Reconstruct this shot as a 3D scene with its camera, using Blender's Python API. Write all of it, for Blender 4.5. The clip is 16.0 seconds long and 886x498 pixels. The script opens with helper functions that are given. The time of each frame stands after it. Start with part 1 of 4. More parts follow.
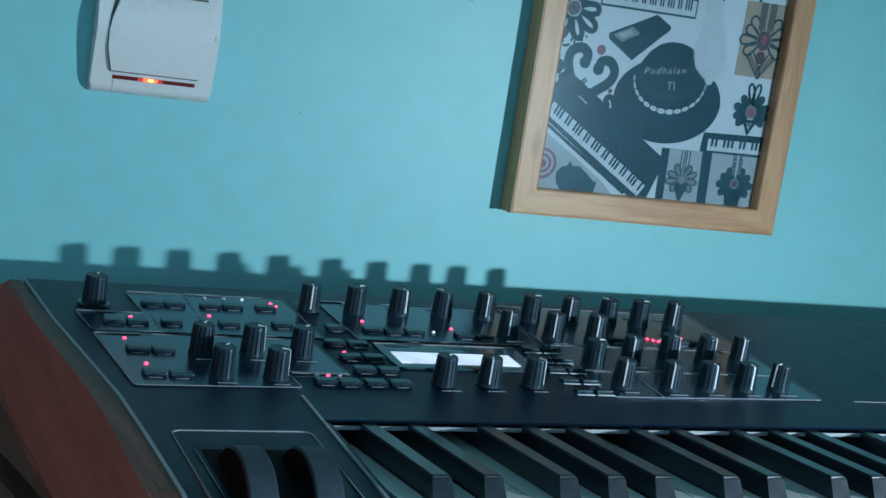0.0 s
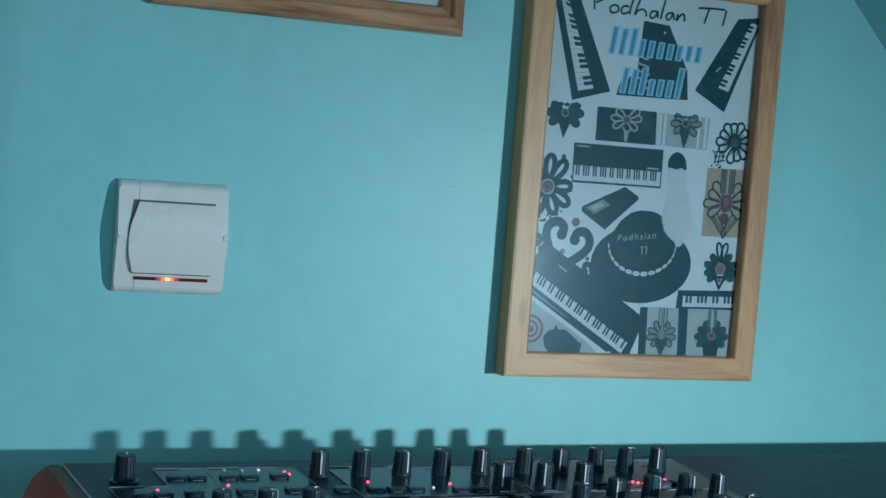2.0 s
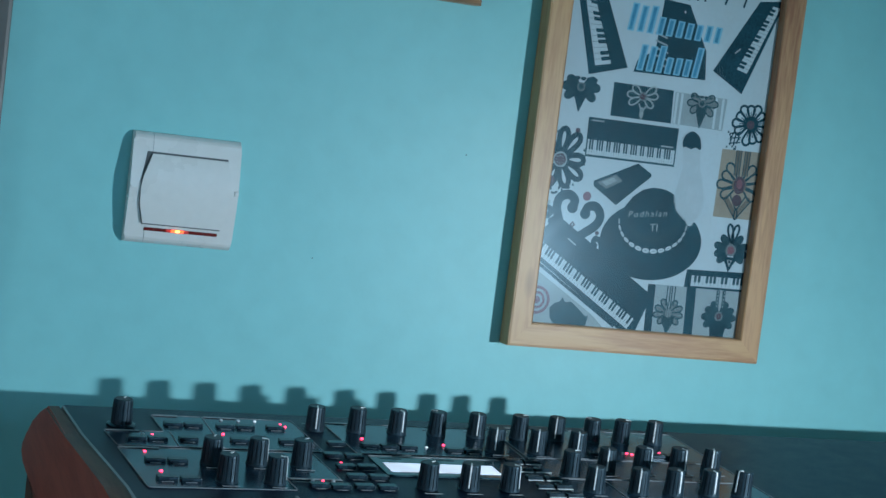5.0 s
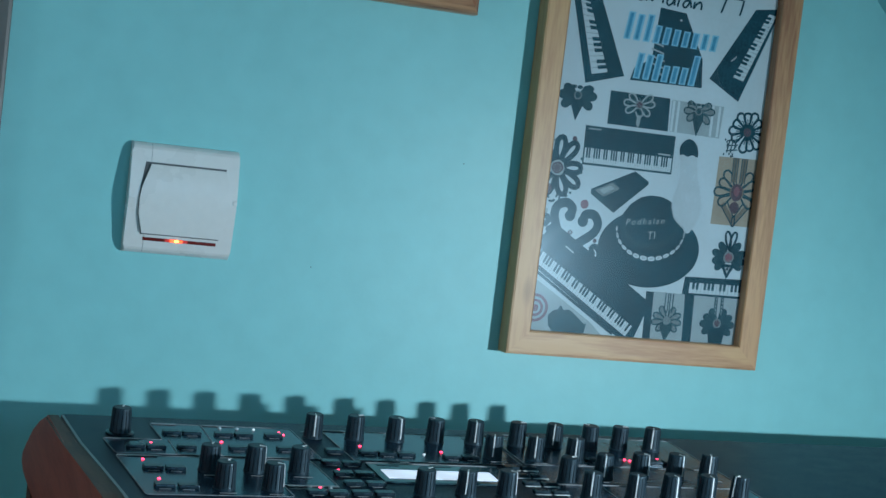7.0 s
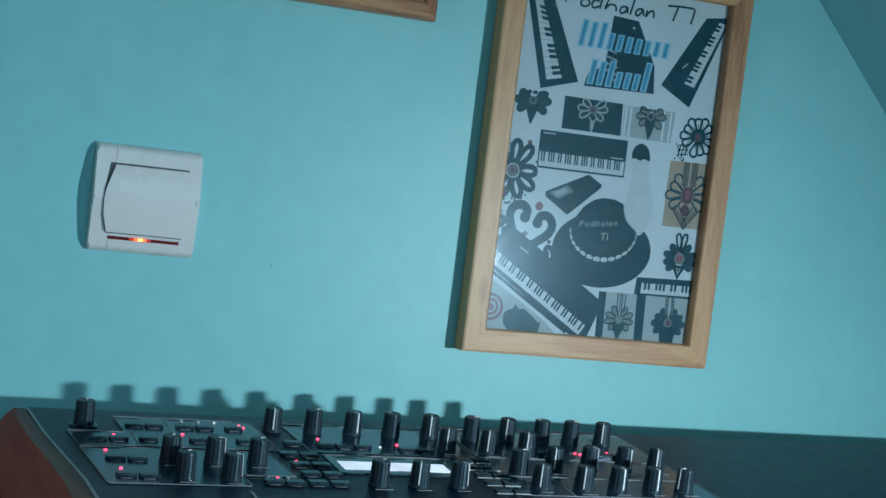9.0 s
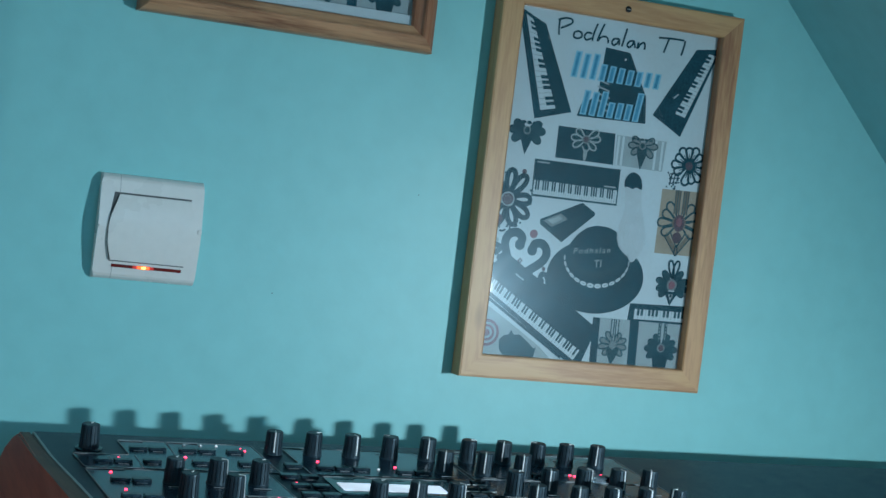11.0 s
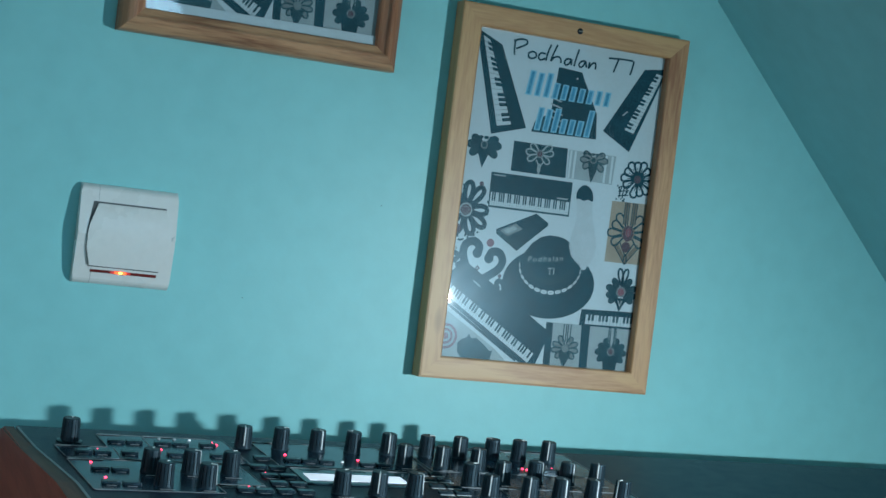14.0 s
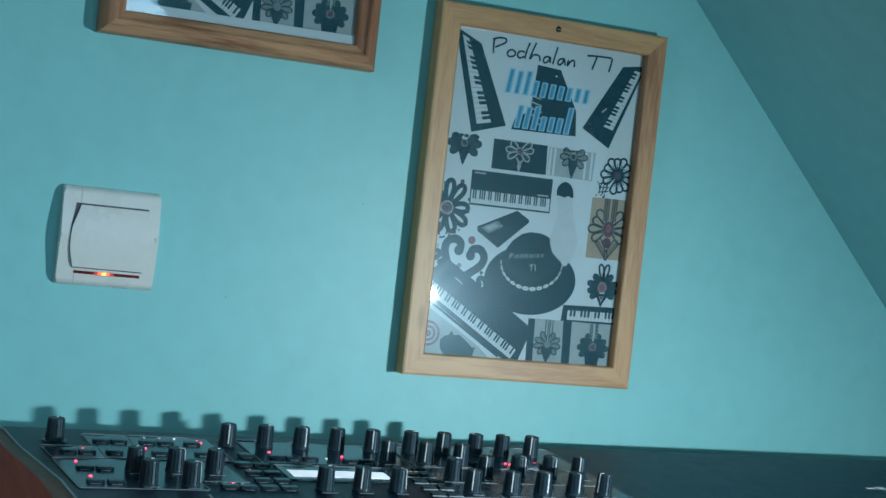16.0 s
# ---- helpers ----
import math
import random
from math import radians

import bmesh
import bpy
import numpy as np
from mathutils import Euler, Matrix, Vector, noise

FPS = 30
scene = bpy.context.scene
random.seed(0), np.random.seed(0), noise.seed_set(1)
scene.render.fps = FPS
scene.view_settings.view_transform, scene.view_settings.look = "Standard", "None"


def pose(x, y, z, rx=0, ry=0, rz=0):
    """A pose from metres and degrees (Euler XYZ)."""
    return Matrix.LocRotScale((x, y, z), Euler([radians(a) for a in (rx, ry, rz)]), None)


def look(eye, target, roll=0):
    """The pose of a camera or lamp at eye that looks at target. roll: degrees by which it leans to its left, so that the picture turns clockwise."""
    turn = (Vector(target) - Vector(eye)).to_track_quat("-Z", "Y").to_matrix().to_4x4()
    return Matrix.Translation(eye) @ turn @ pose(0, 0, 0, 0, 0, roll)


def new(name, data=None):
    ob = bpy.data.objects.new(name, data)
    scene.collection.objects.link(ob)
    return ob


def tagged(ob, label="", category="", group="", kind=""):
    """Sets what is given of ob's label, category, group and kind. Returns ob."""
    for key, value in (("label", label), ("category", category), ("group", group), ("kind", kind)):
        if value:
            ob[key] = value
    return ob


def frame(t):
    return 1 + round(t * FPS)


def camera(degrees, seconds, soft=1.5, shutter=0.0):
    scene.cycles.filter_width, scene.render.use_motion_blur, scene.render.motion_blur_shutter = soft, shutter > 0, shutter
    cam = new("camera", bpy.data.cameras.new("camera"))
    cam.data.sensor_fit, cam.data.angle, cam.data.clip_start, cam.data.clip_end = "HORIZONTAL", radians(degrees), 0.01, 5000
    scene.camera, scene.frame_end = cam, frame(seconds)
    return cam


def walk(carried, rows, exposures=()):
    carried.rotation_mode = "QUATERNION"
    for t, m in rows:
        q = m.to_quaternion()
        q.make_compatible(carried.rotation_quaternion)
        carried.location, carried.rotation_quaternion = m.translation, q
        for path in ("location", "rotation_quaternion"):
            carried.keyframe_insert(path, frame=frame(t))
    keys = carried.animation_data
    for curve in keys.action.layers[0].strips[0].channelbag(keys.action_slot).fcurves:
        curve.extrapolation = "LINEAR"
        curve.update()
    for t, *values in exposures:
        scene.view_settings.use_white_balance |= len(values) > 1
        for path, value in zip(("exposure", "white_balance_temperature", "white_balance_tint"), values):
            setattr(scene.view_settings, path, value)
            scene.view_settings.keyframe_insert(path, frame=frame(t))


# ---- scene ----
# The camera and its way
EXPO = ((0, 0.0, 6060, 14), (1, 0.0, 6150, 16), (1.6, -0.05, 6240, 15), (2, -0.07, 6420, 13), (3.5, 0.0, 6230, 16), (8, 0.0, 6360, 13), (11.5, -0.05, 6400, 12), (13.5, 0.02, 6500, 11), (16, 0.04, 6540, 10))
LAMP_AT, LAMP_TO = (0.682, -0.875, 1.097), (-0.268, -0.41, 0.187)
LAMP_W, LAMP_C = 10.25, (0.730, 0.925, 1.005)
WINDOW_W, WINDOW_C = 18.5, (0.36, 0.70, 1.0)
SIDE_W, SIDE_C = 8.4, (0.70, 0.86, 0.96)
ROOFWIN = ((0.22, 0.75), (-2.69, -1.885))
GLASS_HAZE, GLASS_HAZE_ROUGH = 0.0045, 0.245
SPECKS = ((0.2190, 1.1998), (0.1032, 1.1068))
cam = camera(30.85, 16.0)
PATH = [
    (0, (-0.2567, -1.0512, 1.2188), (0.1552, -0.1559, 1.0488), 8.90),
    (0.5, (-0.2613, -1.1088, 1.2173), (0.1371, -0.2017, 1.0815), 7.22),
    (1, (-0.2652, -1.1366, 1.2209), (0.1284, -0.2236, 1.1142), 6.32),
    (1.5, (-0.2677, -1.1539, 1.2297), (0.1193, -0.2341, 1.1651), 5.21),
    (2, (-0.2685, -1.1654, 1.2270), (0.1135, -0.2433, 1.1664), 4.56),
    (2.5, (-0.2676, -1.1620, 1.2197), (0.1113, -0.2391, 1.1511), 4.25),
    (3, (-0.2578, -1.1698, 1.2156), (0.1108, -0.2430, 1.1431), 4.31),
    (3.5, (-0.2513, -1.1752, 1.2126), (0.1164, -0.2480, 1.1408), 6.45),
    (6, (-0.2403, -1.1949, 1.2128), (0.1104, -0.2609, 1.1444), 6.96),
    (6.5, (-0.2390, -1.1963, 1.2128), (0.1097, -0.2613, 1.1483), 6.77),
    (7, (-0.2374, -1.1964, 1.2105), (0.1122, -0.2616, 1.1480), 6.77),
    (7.5, (-0.2365, -1.2006, 1.2097), (0.1145, -0.2662, 1.1488), 6.67),
    (8, (-0.2399, -1.2069, 1.2082), (0.1155, -0.2742, 1.1475), 6.67),
    (8.5, (-0.2393, -1.2188, 1.2089), (0.1247, -0.2894, 1.1484), 6.84),
    (9, (-0.2400, -1.2329, 1.2085), (0.1266, -0.3042, 1.1524), 7.07),
    (11.5, (-0.2514, -1.2692, 1.2046), (0.1146, -0.3392, 1.1713), 6.82),
    (12, (-0.2557, -1.2854, 1.2040), (0.1095, -0.3550, 1.1707), 6.62),
    (12.5, (-0.2656, -1.3054, 1.2043), (0.1009, -0.3755, 1.1727), 6.68),
    (13, (-0.2686, -1.3207, 1.1974), (0.1075, -0.3945, 1.1698), 6.82),
    (13.5, (-0.2748, -1.3287, 1.1999), (0.1078, -0.4051, 1.1744), 7.14),
    (14, (-0.2721, -1.3334, 1.1989), (0.1120, -0.4104, 1.1774), 7.04),
    (14.5, (-0.2721, -1.3368, 1.1952), (0.1149, -0.4149, 1.1767), 6.92),
    (15, (-0.2736, -1.3432, 1.1945), (0.1145, -0.4217, 1.1774), 6.85),
    (15.5, (-0.2722, -1.3435, 1.1988), (0.1183, -0.4231, 1.1794), 6.76),
    (16, (-0.2702, -1.3451, 1.1959), (0.1205, -0.4248, 1.1765), 6.39),
]
walk(cam, [(t, look(e, g, roll)) for t, e, g, roll in PATH], exposures=EXPO)
# World, lamp and daylight
world = bpy.data.worlds.new("sky")
scene.world = world
world.use_nodes = True
wn = world.node_tree
sky = wn.nodes.new("ShaderNodeTexSky")
sky.sky_type = "NISHITA"
sky.sun_disc = False
sky.sun_elevation = radians(12)
sky.sun_rotation = radians(200)
wn.nodes["Background"].inputs[1].default_value = 0.06
wn.links.new(sky.outputs[0], wn.nodes["Background"].inputs[0])


def lamp(name, kind, m, watts, colour, size=0.03, size_y=None):
    data = bpy.data.lights.new(name, kind)
    data.energy, data.color = watts, colour
    if kind == "AREA":
        data.shape, data.size, data.size_y = "RECTANGLE", size, size_y or size
    else:
        data.shadow_soft_size = size
    ob = new(name, data)
    ob.matrix_world = m
    return ob


desk_light = lamp("small_lamp", "AREA", look(LAMP_AT, LAMP_TO), LAMP_W, LAMP_C, 0.032, 0.020)


# Materials
def mat(name, colour, rough=0.5, metal=0.0, var=0.08, scale=30.0, bump=0.0, bump_scale=200.0, tint=None, sheen=None, spec=0.5, coat=0.0):
    """A surface with colour that wanders at two scales and a fine relief."""
    m = bpy.data.materials.new(name)
    m.use_nodes = True
    nt = m.node_tree
    b = nt.nodes["Principled BSDF"]
    b.inputs["Roughness"].default_value = rough
    b.inputs["Metallic"].default_value = metal
    b.inputs["Specular IOR Level"].default_value = spec
    b.inputs["Coat Weight"].default_value = coat
    if sheen:
        b.inputs["Specular Tint"].default_value = (*sheen, 1)
    tc = nt.nodes.new("ShaderNodeTexCoord")
    n1, n2 = nt.nodes.new("ShaderNodeTexNoise"), nt.nodes.new("ShaderNodeTexNoise")
    n1.inputs["Scale"].default_value, n2.inputs["Scale"].default_value = scale, scale * 9
    n1.inputs["Detail"].default_value = 6
    for n in (n1, n2):
        nt.links.new(tc.outputs["Object"], n.inputs["Vector"])
    add = nt.nodes.new("ShaderNodeMath")
    add.operation = "ADD"
    nt.links.new(n1.outputs[0], add.inputs[0])
    nt.links.new(n2.outputs[0], add.inputs[1])
    ramp = nt.nodes.new("ShaderNodeMapRange")
    ramp.inputs[1].default_value, ramp.inputs[2].default_value = 0.7, 1.3
    nt.links.new(add.outputs[0], ramp.inputs[0])
    mix = nt.nodes.new("ShaderNodeMix")
    mix.data_type = "RGBA"
    c2 = tint or tuple(c * (1 - 2 * var) for c in colour)
    mix.inputs[6].default_value, mix.inputs[7].default_value = (*c2, 1), (*tuple(min(1, c * (1 + var)) for c in colour), 1)
    nt.links.new(ramp.outputs[0], mix.inputs[0])
    nt.links.new(mix.outputs[2], b.inputs["Base Color"])
    rr = nt.nodes.new("ShaderNodeMapRange")
    rr.inputs[3].default_value, rr.inputs[4].default_value = max(0.02, rough - 0.08), min(1, rough + 0.08)
    nt.links.new(n1.outputs[0], rr.inputs[0])
    nt.links.new(rr.outputs[0], b.inputs["Roughness"])
    if bump:
        n3, bp = nt.nodes.new("ShaderNodeTexNoise"), nt.nodes.new("ShaderNodeBump")
        n3.inputs["Scale"].default_value, n3.inputs["Detail"].default_value = bump_scale, 4
        nt.links.new(tc.outputs["Object"], n3.inputs["Vector"])
        bp.inputs["Strength"].default_value, bp.inputs["Distance"].default_value = bump, 0.001
        nt.links.new(n3.outputs[0], bp.inputs["Height"])
        nt.links.new(bp.outputs[0], b.inputs["Normal"])
    return m


def wood(name, light, dark, along="X", scale=1.0, rough=0.45, coat=0.0, knots=0.15):
    """Planed wood whose grain runs along one axis of the part."""
    m = bpy.data.materials.new(name)
    m.use_nodes = True
    nt = m.node_tree
    b = nt.nodes["Principled BSDF"]
    b.inputs["Roughness"].default_value = rough
    b.inputs["Coat Weight"].default_value = coat
    tc, mp, oi = nt.nodes.new("ShaderNodeTexCoord"), nt.nodes.new("ShaderNodeMapping"), nt.nodes.new("ShaderNodeObjectInfo")
    stretch = {"X": (6, 60, 60), "Y": (60, 6, 60), "Z": (60, 60, 6)}[along]
    mp.inputs["Scale"].default_value = [s * scale for s in stretch]
    sh = nt.nodes.new("ShaderNodeVectorMath")
    sh.operation = "ADD"
    nt.links.new(tc.outputs["Object"], sh.inputs[0])
    nt.links.new(oi.outputs["Random"], sh.inputs[1])
    nt.links.new(sh.outputs[0], mp.inputs["Vector"])
    n1, n2 = nt.nodes.new("ShaderNodeTexNoise"), nt.nodes.new("ShaderNodeTexNoise")
    n1.inputs["Scale"].default_value, n1.inputs["Detail"].default_value, n1.inputs["Distortion"].default_value = 1.2, 5, 0.8
    n2.inputs["Scale"].default_value, n2.inputs["Detail"].default_value = 6.0, 3
    for n in (n1, n2):
        nt.links.new(mp.outputs[0], n.inputs["Vector"])
    add = nt.nodes.new("ShaderNodeMath")
    add.operation = "MULTIPLY_ADD"
    add.inputs[1].default_value = 0.35
    nt.links.new(n2.outputs[0], add.inputs[0])
    nt.links.new(n1.outputs[0], add.inputs[2])
    # fine latewood lines
    m3, n3, ad3 = nt.nodes.new("ShaderNodeMapping"), nt.nodes.new("ShaderNodeTexNoise"), nt.nodes.new("ShaderNodeMath")
    m3.inputs["Scale"].default_value = [{6: 0.5, 60: 5.5}[q] for q in stretch]
    n3.inputs["Scale"].default_value, n3.inputs["Detail"].default_value, n3.inputs["Distortion"].default_value = 90.0, 2, 0.3
    nt.links.new(sh.outputs[0], m3.inputs["Vector"])
    nt.links.new(m3.outputs[0], n3.inputs["Vector"])
    ad3.operation = "MULTIPLY_ADD"
    ad3.inputs[1].default_value = 0.42
    nt.links.new(n3.outputs[0], ad3.inputs[0])
    nt.links.new(add.outputs[0], ad3.inputs[2])
    add = ad3
    cr = nt.nodes.new("ShaderNodeValToRGB")
    cr.color_ramp.elements[0].position, cr.color_ramp.elements[0].color = 0.66, (*dark, 1)
    cr.color_ramp.elements[1].position, cr.color_ramp.elements[1].color = 1.0, (*light, 1)
    nt.links.new(add.outputs[0], cr.inputs[0])
    tone = cr.outputs[0]
    if knots:
        mk, vo, kr, dk = (nt.nodes.new("ShaderNode" + k) for k in ("Mapping", "TexVoronoi", "MapRange", "Mix"))
        mk.inputs["Scale"].default_value = [{6: 9.0, 60: 24.0}[q] for q in stretch]
        vo.inputs["Scale"].default_value = 1.0
        kr.inputs[1].default_value, kr.inputs[2].default_value = knots * 0.2, knots
        kr.inputs[3].default_value, kr.inputs[4].default_value = 0.75, 0.0
        dk.data_type = "RGBA"
        dk.inputs[7].default_value = (*tuple(c * 0.42 for c in dark), 1)
        nt.links.new(sh.outputs[0], mk.inputs["Vector"])
        nt.links.new(mk.outputs[0], vo.inputs["Vector"])
        nt.links.new(vo.outputs["Distance"], kr.inputs[0])
        nt.links.new(kr.outputs[0], dk.inputs[0])
        nt.links.new(tone, dk.inputs[6])
        tone = dk.outputs[2]
    nt.links.new(tone, b.inputs["Base Color"])
    bp = nt.nodes.new("ShaderNodeBump")
    bp.inputs["Strength"].default_value, bp.inputs["Distance"].default_value = 0.4, 0.0006
    nt.links.new(add.outputs[0], bp.inputs["Height"])
    nt.links.new(bp.outputs[0], b.inputs["Normal"])
    return m


def glow(name, colour, strength):
    m = bpy.data.materials.new(name)
    m.use_nodes = True
    b = m.node_tree.nodes["Principled BSDF"]
    b.inputs["Base Color"].default_value = (*colour, 1)
    b.inputs["Emission Color"].default_value = (*colour, 1)
    b.inputs["Emission Strength"].default_value = strength
    return m


def glass(name):
    """Thin clear picture glass: mostly see-through with a mirror gloss."""
    m = bpy.data.materials.new(name)
    m.use_nodes = True
    nt = m.node_tree
    out = nt.nodes["Material Output"]
    tr, gl, fr, mx = (nt.nodes.new("ShaderNode" + k) for k in ("BsdfTransparent", "BsdfGlossy", "Fresnel", "MixShader"))
    gl.inputs["Roughness"].default_value = 0.022
    fr.inputs["IOR"].default_value = 1.42
    nt.links.new(fr.outputs[0], mx.inputs[0])
    nt.links.new(tr.outputs[0], mx.inputs[1])
    nt.links.new(gl.outputs[0], mx.inputs[2])
    # a film of dust and wiping marks that scatters a little light
    hz, m2 = nt.nodes.new("ShaderNodeBsdfGlossy"), nt.nodes.new("ShaderNodeMixShader")
    hz.inputs["Color"].default_value = (0.62, 0.86, 1.0, 1)
    hz.inputs["Roughness"].default_value = GLASS_HAZE_ROUGH
    ns, tc, mp, rr = nt.nodes.new("ShaderNodeTexNoise"), nt.nodes.new("ShaderNodeTexCoord"), nt.nodes.new("ShaderNodeMapping"), nt.nodes.new("ShaderNodeMapRange")
    tn = nt.nodes.new("ShaderNodeMapping")
    tn.inputs["Rotation"].default_value = (0, radians(52), 0)
    mp.inputs["Scale"].default_value = (12, 40, 48)
    ns.inputs["Scale"].default_value, ns.inputs["Detail"].default_value, ns.inputs["Distortion"].default_value = 1.2, 6, 2.2
    rr.inputs[1].default_value, rr.inputs[2].default_value = 0.3, 0.75
    rr.inputs[3].default_value, rr.inputs[4].default_value = GLASS_HAZE * 0.85, GLASS_HAZE * 1.2
    nt.links.new(tc.outputs["Object"], tn.inputs["Vector"])
    nt.links.new(tn.outputs[0], mp.inputs["Vector"])
    nt.links.new(mp.outputs[0], ns.inputs["Vector"])
    nt.links.new(ns.outputs[0], rr.inputs[0])
    nt.links.new(rr.outputs[0], m2.inputs[0])
    nt.links.new(mx.outputs[0], m2.inputs[1])
    nt.links.new(hz.outputs[0], m2.inputs[2])
    nt.links.new(m2.outputs[0], out.inputs["Surface"])
    return m


WALL = mat("turquoise_wall_paint", (0.252, 0.62, 0.645), 0.42, var=0.025, scale=5, bump=0.07, bump_scale=260, spec=0.35)
SPECK = mat("dull_wall_speck", (0.12, 0.30, 0.32), 0.6, var=0.1, scale=200)
SLOPE = mat("turquoise_ceiling_paint", (0.275, 0.61, 0.65), 0.5, var=0.03, scale=5, bump=0.12, bump_scale=240, spec=0.3)
FLOORWOOD = wood("oak_floor_boards", (0.30, 0.19, 0.10), (0.16, 0.09, 0.05), "Y", 0.3, knots=0.0)
WHITE_P = mat("white_switch_plastic", (0.745, 0.745, 0.735), 0.28, var=0.015, scale=20, spec=0.5)
GREY_P = mat("grey_door_paint", (0.13, 0.125, 0.12), 0.45, var=0.06, scale=12)
LENS_R = mat("dark_red_lens", (0.16, 0.012, 0.01), 0.2, var=0.1, scale=80)
PINE = wood("pale_pine", (0.565, 0.325, 0.152), (0.43, 0.210, 0.097), "X", 1.0, 0.42)
PINE_R = wood("reddish_pine", (0.56, 0.30, 0.165), (0.22, 0.085, 0.047), "X", 0.8, 0.42)
PAPER = mat("printed_paper", (0.455, 0.565, 0.615), 0.6, var=0.02, scale=30, spec=0.08)
INK = mat("black_print", (0.012, 0.066, 0.094), 0.5, var=0.2, scale=60, spec=0.08)
INK_2 = mat("charcoal_print", (0.026, 0.088, 0.114), 0.5, var=0.2, scale=60, spec=0.08)
INK_G = mat("grey_print", (0.165, 0.225, 0.245), 0.55, var=0.1, scale=80, spec=0.08)
INK_L = mat("light_grey_print", (0.285, 0.37, 0.40), 0.55, var=0.06, scale=80, spec=0.08)
INK_W = mat("white_print", (0.455, 0.565, 0.615), 0.55, var=0.04, scale=120, spec=0.08)
INK_TAN = mat("tan_print", (0.32, 0.30, 0.25), 0.55, var=0.08, scale=60, spec=0.08)
INK_RED = mat("faded_red_print", (0.21, 0.115, 0.145), 0.55, var=0.15, scale=120, spec=0.08)
INK_BLUE = mat("light_blue_print", (0.06, 0.27, 0.42), 0.55, var=0.1, scale=120, spec=0.08)
GLASS = glass("picture_glass")
CASE = mat("black_textured_metal", (0.004, 0.012, 0.030), 0.40, var=0.18, scale=60, bump=0.25, bump_scale=1600, spec=0.30, sheen=(0.38, 0.66, 1.0))
PLATE = mat("dark_grey_panel_print", (0.016, 0.037, 0.061), 0.20, var=0.15, scale=50, bump=0.06, bump_scale=1500, spec=0.85, sheen=(0.55, 0.76, 1.0))
LINE = mat("grey_silkscreen", (0.33, 0.35, 0.37), 0.5, var=0.15, scale=150)
KNOB = mat("black_knob_rubber", (0.018, 0.034, 0.046), 0.44, var=0.2, scale=200, spec=0.5, sheen=(0.62, 0.86, 1.0))
MARK = mat("white_knob_mark", (0.80, 0.82, 0.83), 0.45, var=0.06, scale=200)
BTN = mat("black_button", (0.012, 0.024, 0.033), 0.26, var=0.2, scale=200, sheen=(0.62, 0.86, 1.0))
WHEEL_M = mat("grey_wheel_rubber", (0.036, 0.056, 0.072), 0.55, var=0.12, scale=120, spec=0.3)
DARK = mat("dark_gap", (0.006, 0.006, 0.008), 0.7, var=0.2, scale=60, spec=0.12)
KEY_W = mat("white_key_plastic", (0.78, 0.78, 0.75), 0.25, var=0.03, scale=30)
KEY_B = mat("black_key_plastic", (0.010, 0.018, 0.028), 0.32, var=0.25, scale=60, spec=0.8)
BEZEL = mat("smoked_display_window", (0.035, 0.085, 0.105), 0.16, var=0.1, scale=60)
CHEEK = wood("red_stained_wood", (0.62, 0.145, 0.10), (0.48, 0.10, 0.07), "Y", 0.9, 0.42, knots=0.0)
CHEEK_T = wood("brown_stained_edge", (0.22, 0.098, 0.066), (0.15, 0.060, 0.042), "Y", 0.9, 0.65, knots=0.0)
SCREW = mat("steel", (0.45, 0.44, 0.42), 0.3, 1.0, var=0.15, scale=300)
LED_R = glow("red_led", (1.0, 0.05, 0.12), 4.6)
LED_W = glow("white_led", (0.85, 0.95, 1.0), 0.5)
LED_OFF = mat("clear_led", (0.50, 0.54, 0.58), 0.12, var=0.1, scale=300)
LED_O = glow("orange_neon", (1.0, 0.10, 0.02), 2.6)
LED_DIM = glow("dull_red_neon", (0.60, 0.03, 0.02), 0.35)
LED_OC = glow("orange_neon_core", (1.0, 0.36, 0.06), 7.0)
SCREEN = glow("lit_display", (0.70, 0.82, 0.95), 0.75)
STEEL_B = mat("black_steel_tube", (0.03, 0.03, 0.032), 0.4, 0.6, var=0.1, scale=40)


# Mesh helpers
def part(name, bm, material, parent=None, label="", smooth=False, m=None):
    me = bpy.data.meshes.new(name)
    bmesh.ops.recalc_face_normals(bm, faces=bm.faces)
    bm.to_mesh(me)
    bm.free()
    for s in (material if isinstance(material, (list, tuple)) else [material]):
        me.materials.append(s)
    if smooth:
        for f in me.polygons:
            f.use_smooth = True
    ob = new(name, me)
    if m is not None:
        ob.matrix_basis = m
    if parent is not None:
        ob.parent = parent
    if label:
        ob["label"] = label
    return ob


def again(src, parent, m, name=None):
    ob = new(name or src.name.split(".")[0], src.data)
    ob.matrix_basis = m
    ob.parent = parent
    return ob


def empty(name, m, label, category, group="", kind=""):
    ob = new(name)
    ob.matrix_basis = m
    return tagged(ob, label, category, group, kind)


def box(x0, x1, y0, y1, z0, z1, bevel=0.0, bm=None, seg=2):
    own = bm is None
    bm = bm or bmesh.new()
    vs = bmesh.ops.create_cube(bm, size=1)["verts"]
    for v in vs:
        v.co = ((x0 + x1) / 2 + v.co.x * (x1 - x0), (y0 + y1) / 2 + v.co.y * (y1 - y0), (z0 + z1) / 2 + v.co.z * (z1 - z0))
    if bevel:
        es = list({e for v in vs for e in v.link_edges})
        bmesh.ops.bevel(bm, geom=es, offset=bevel, segments=seg, affect="EDGES", profile=0.5)
    return bm


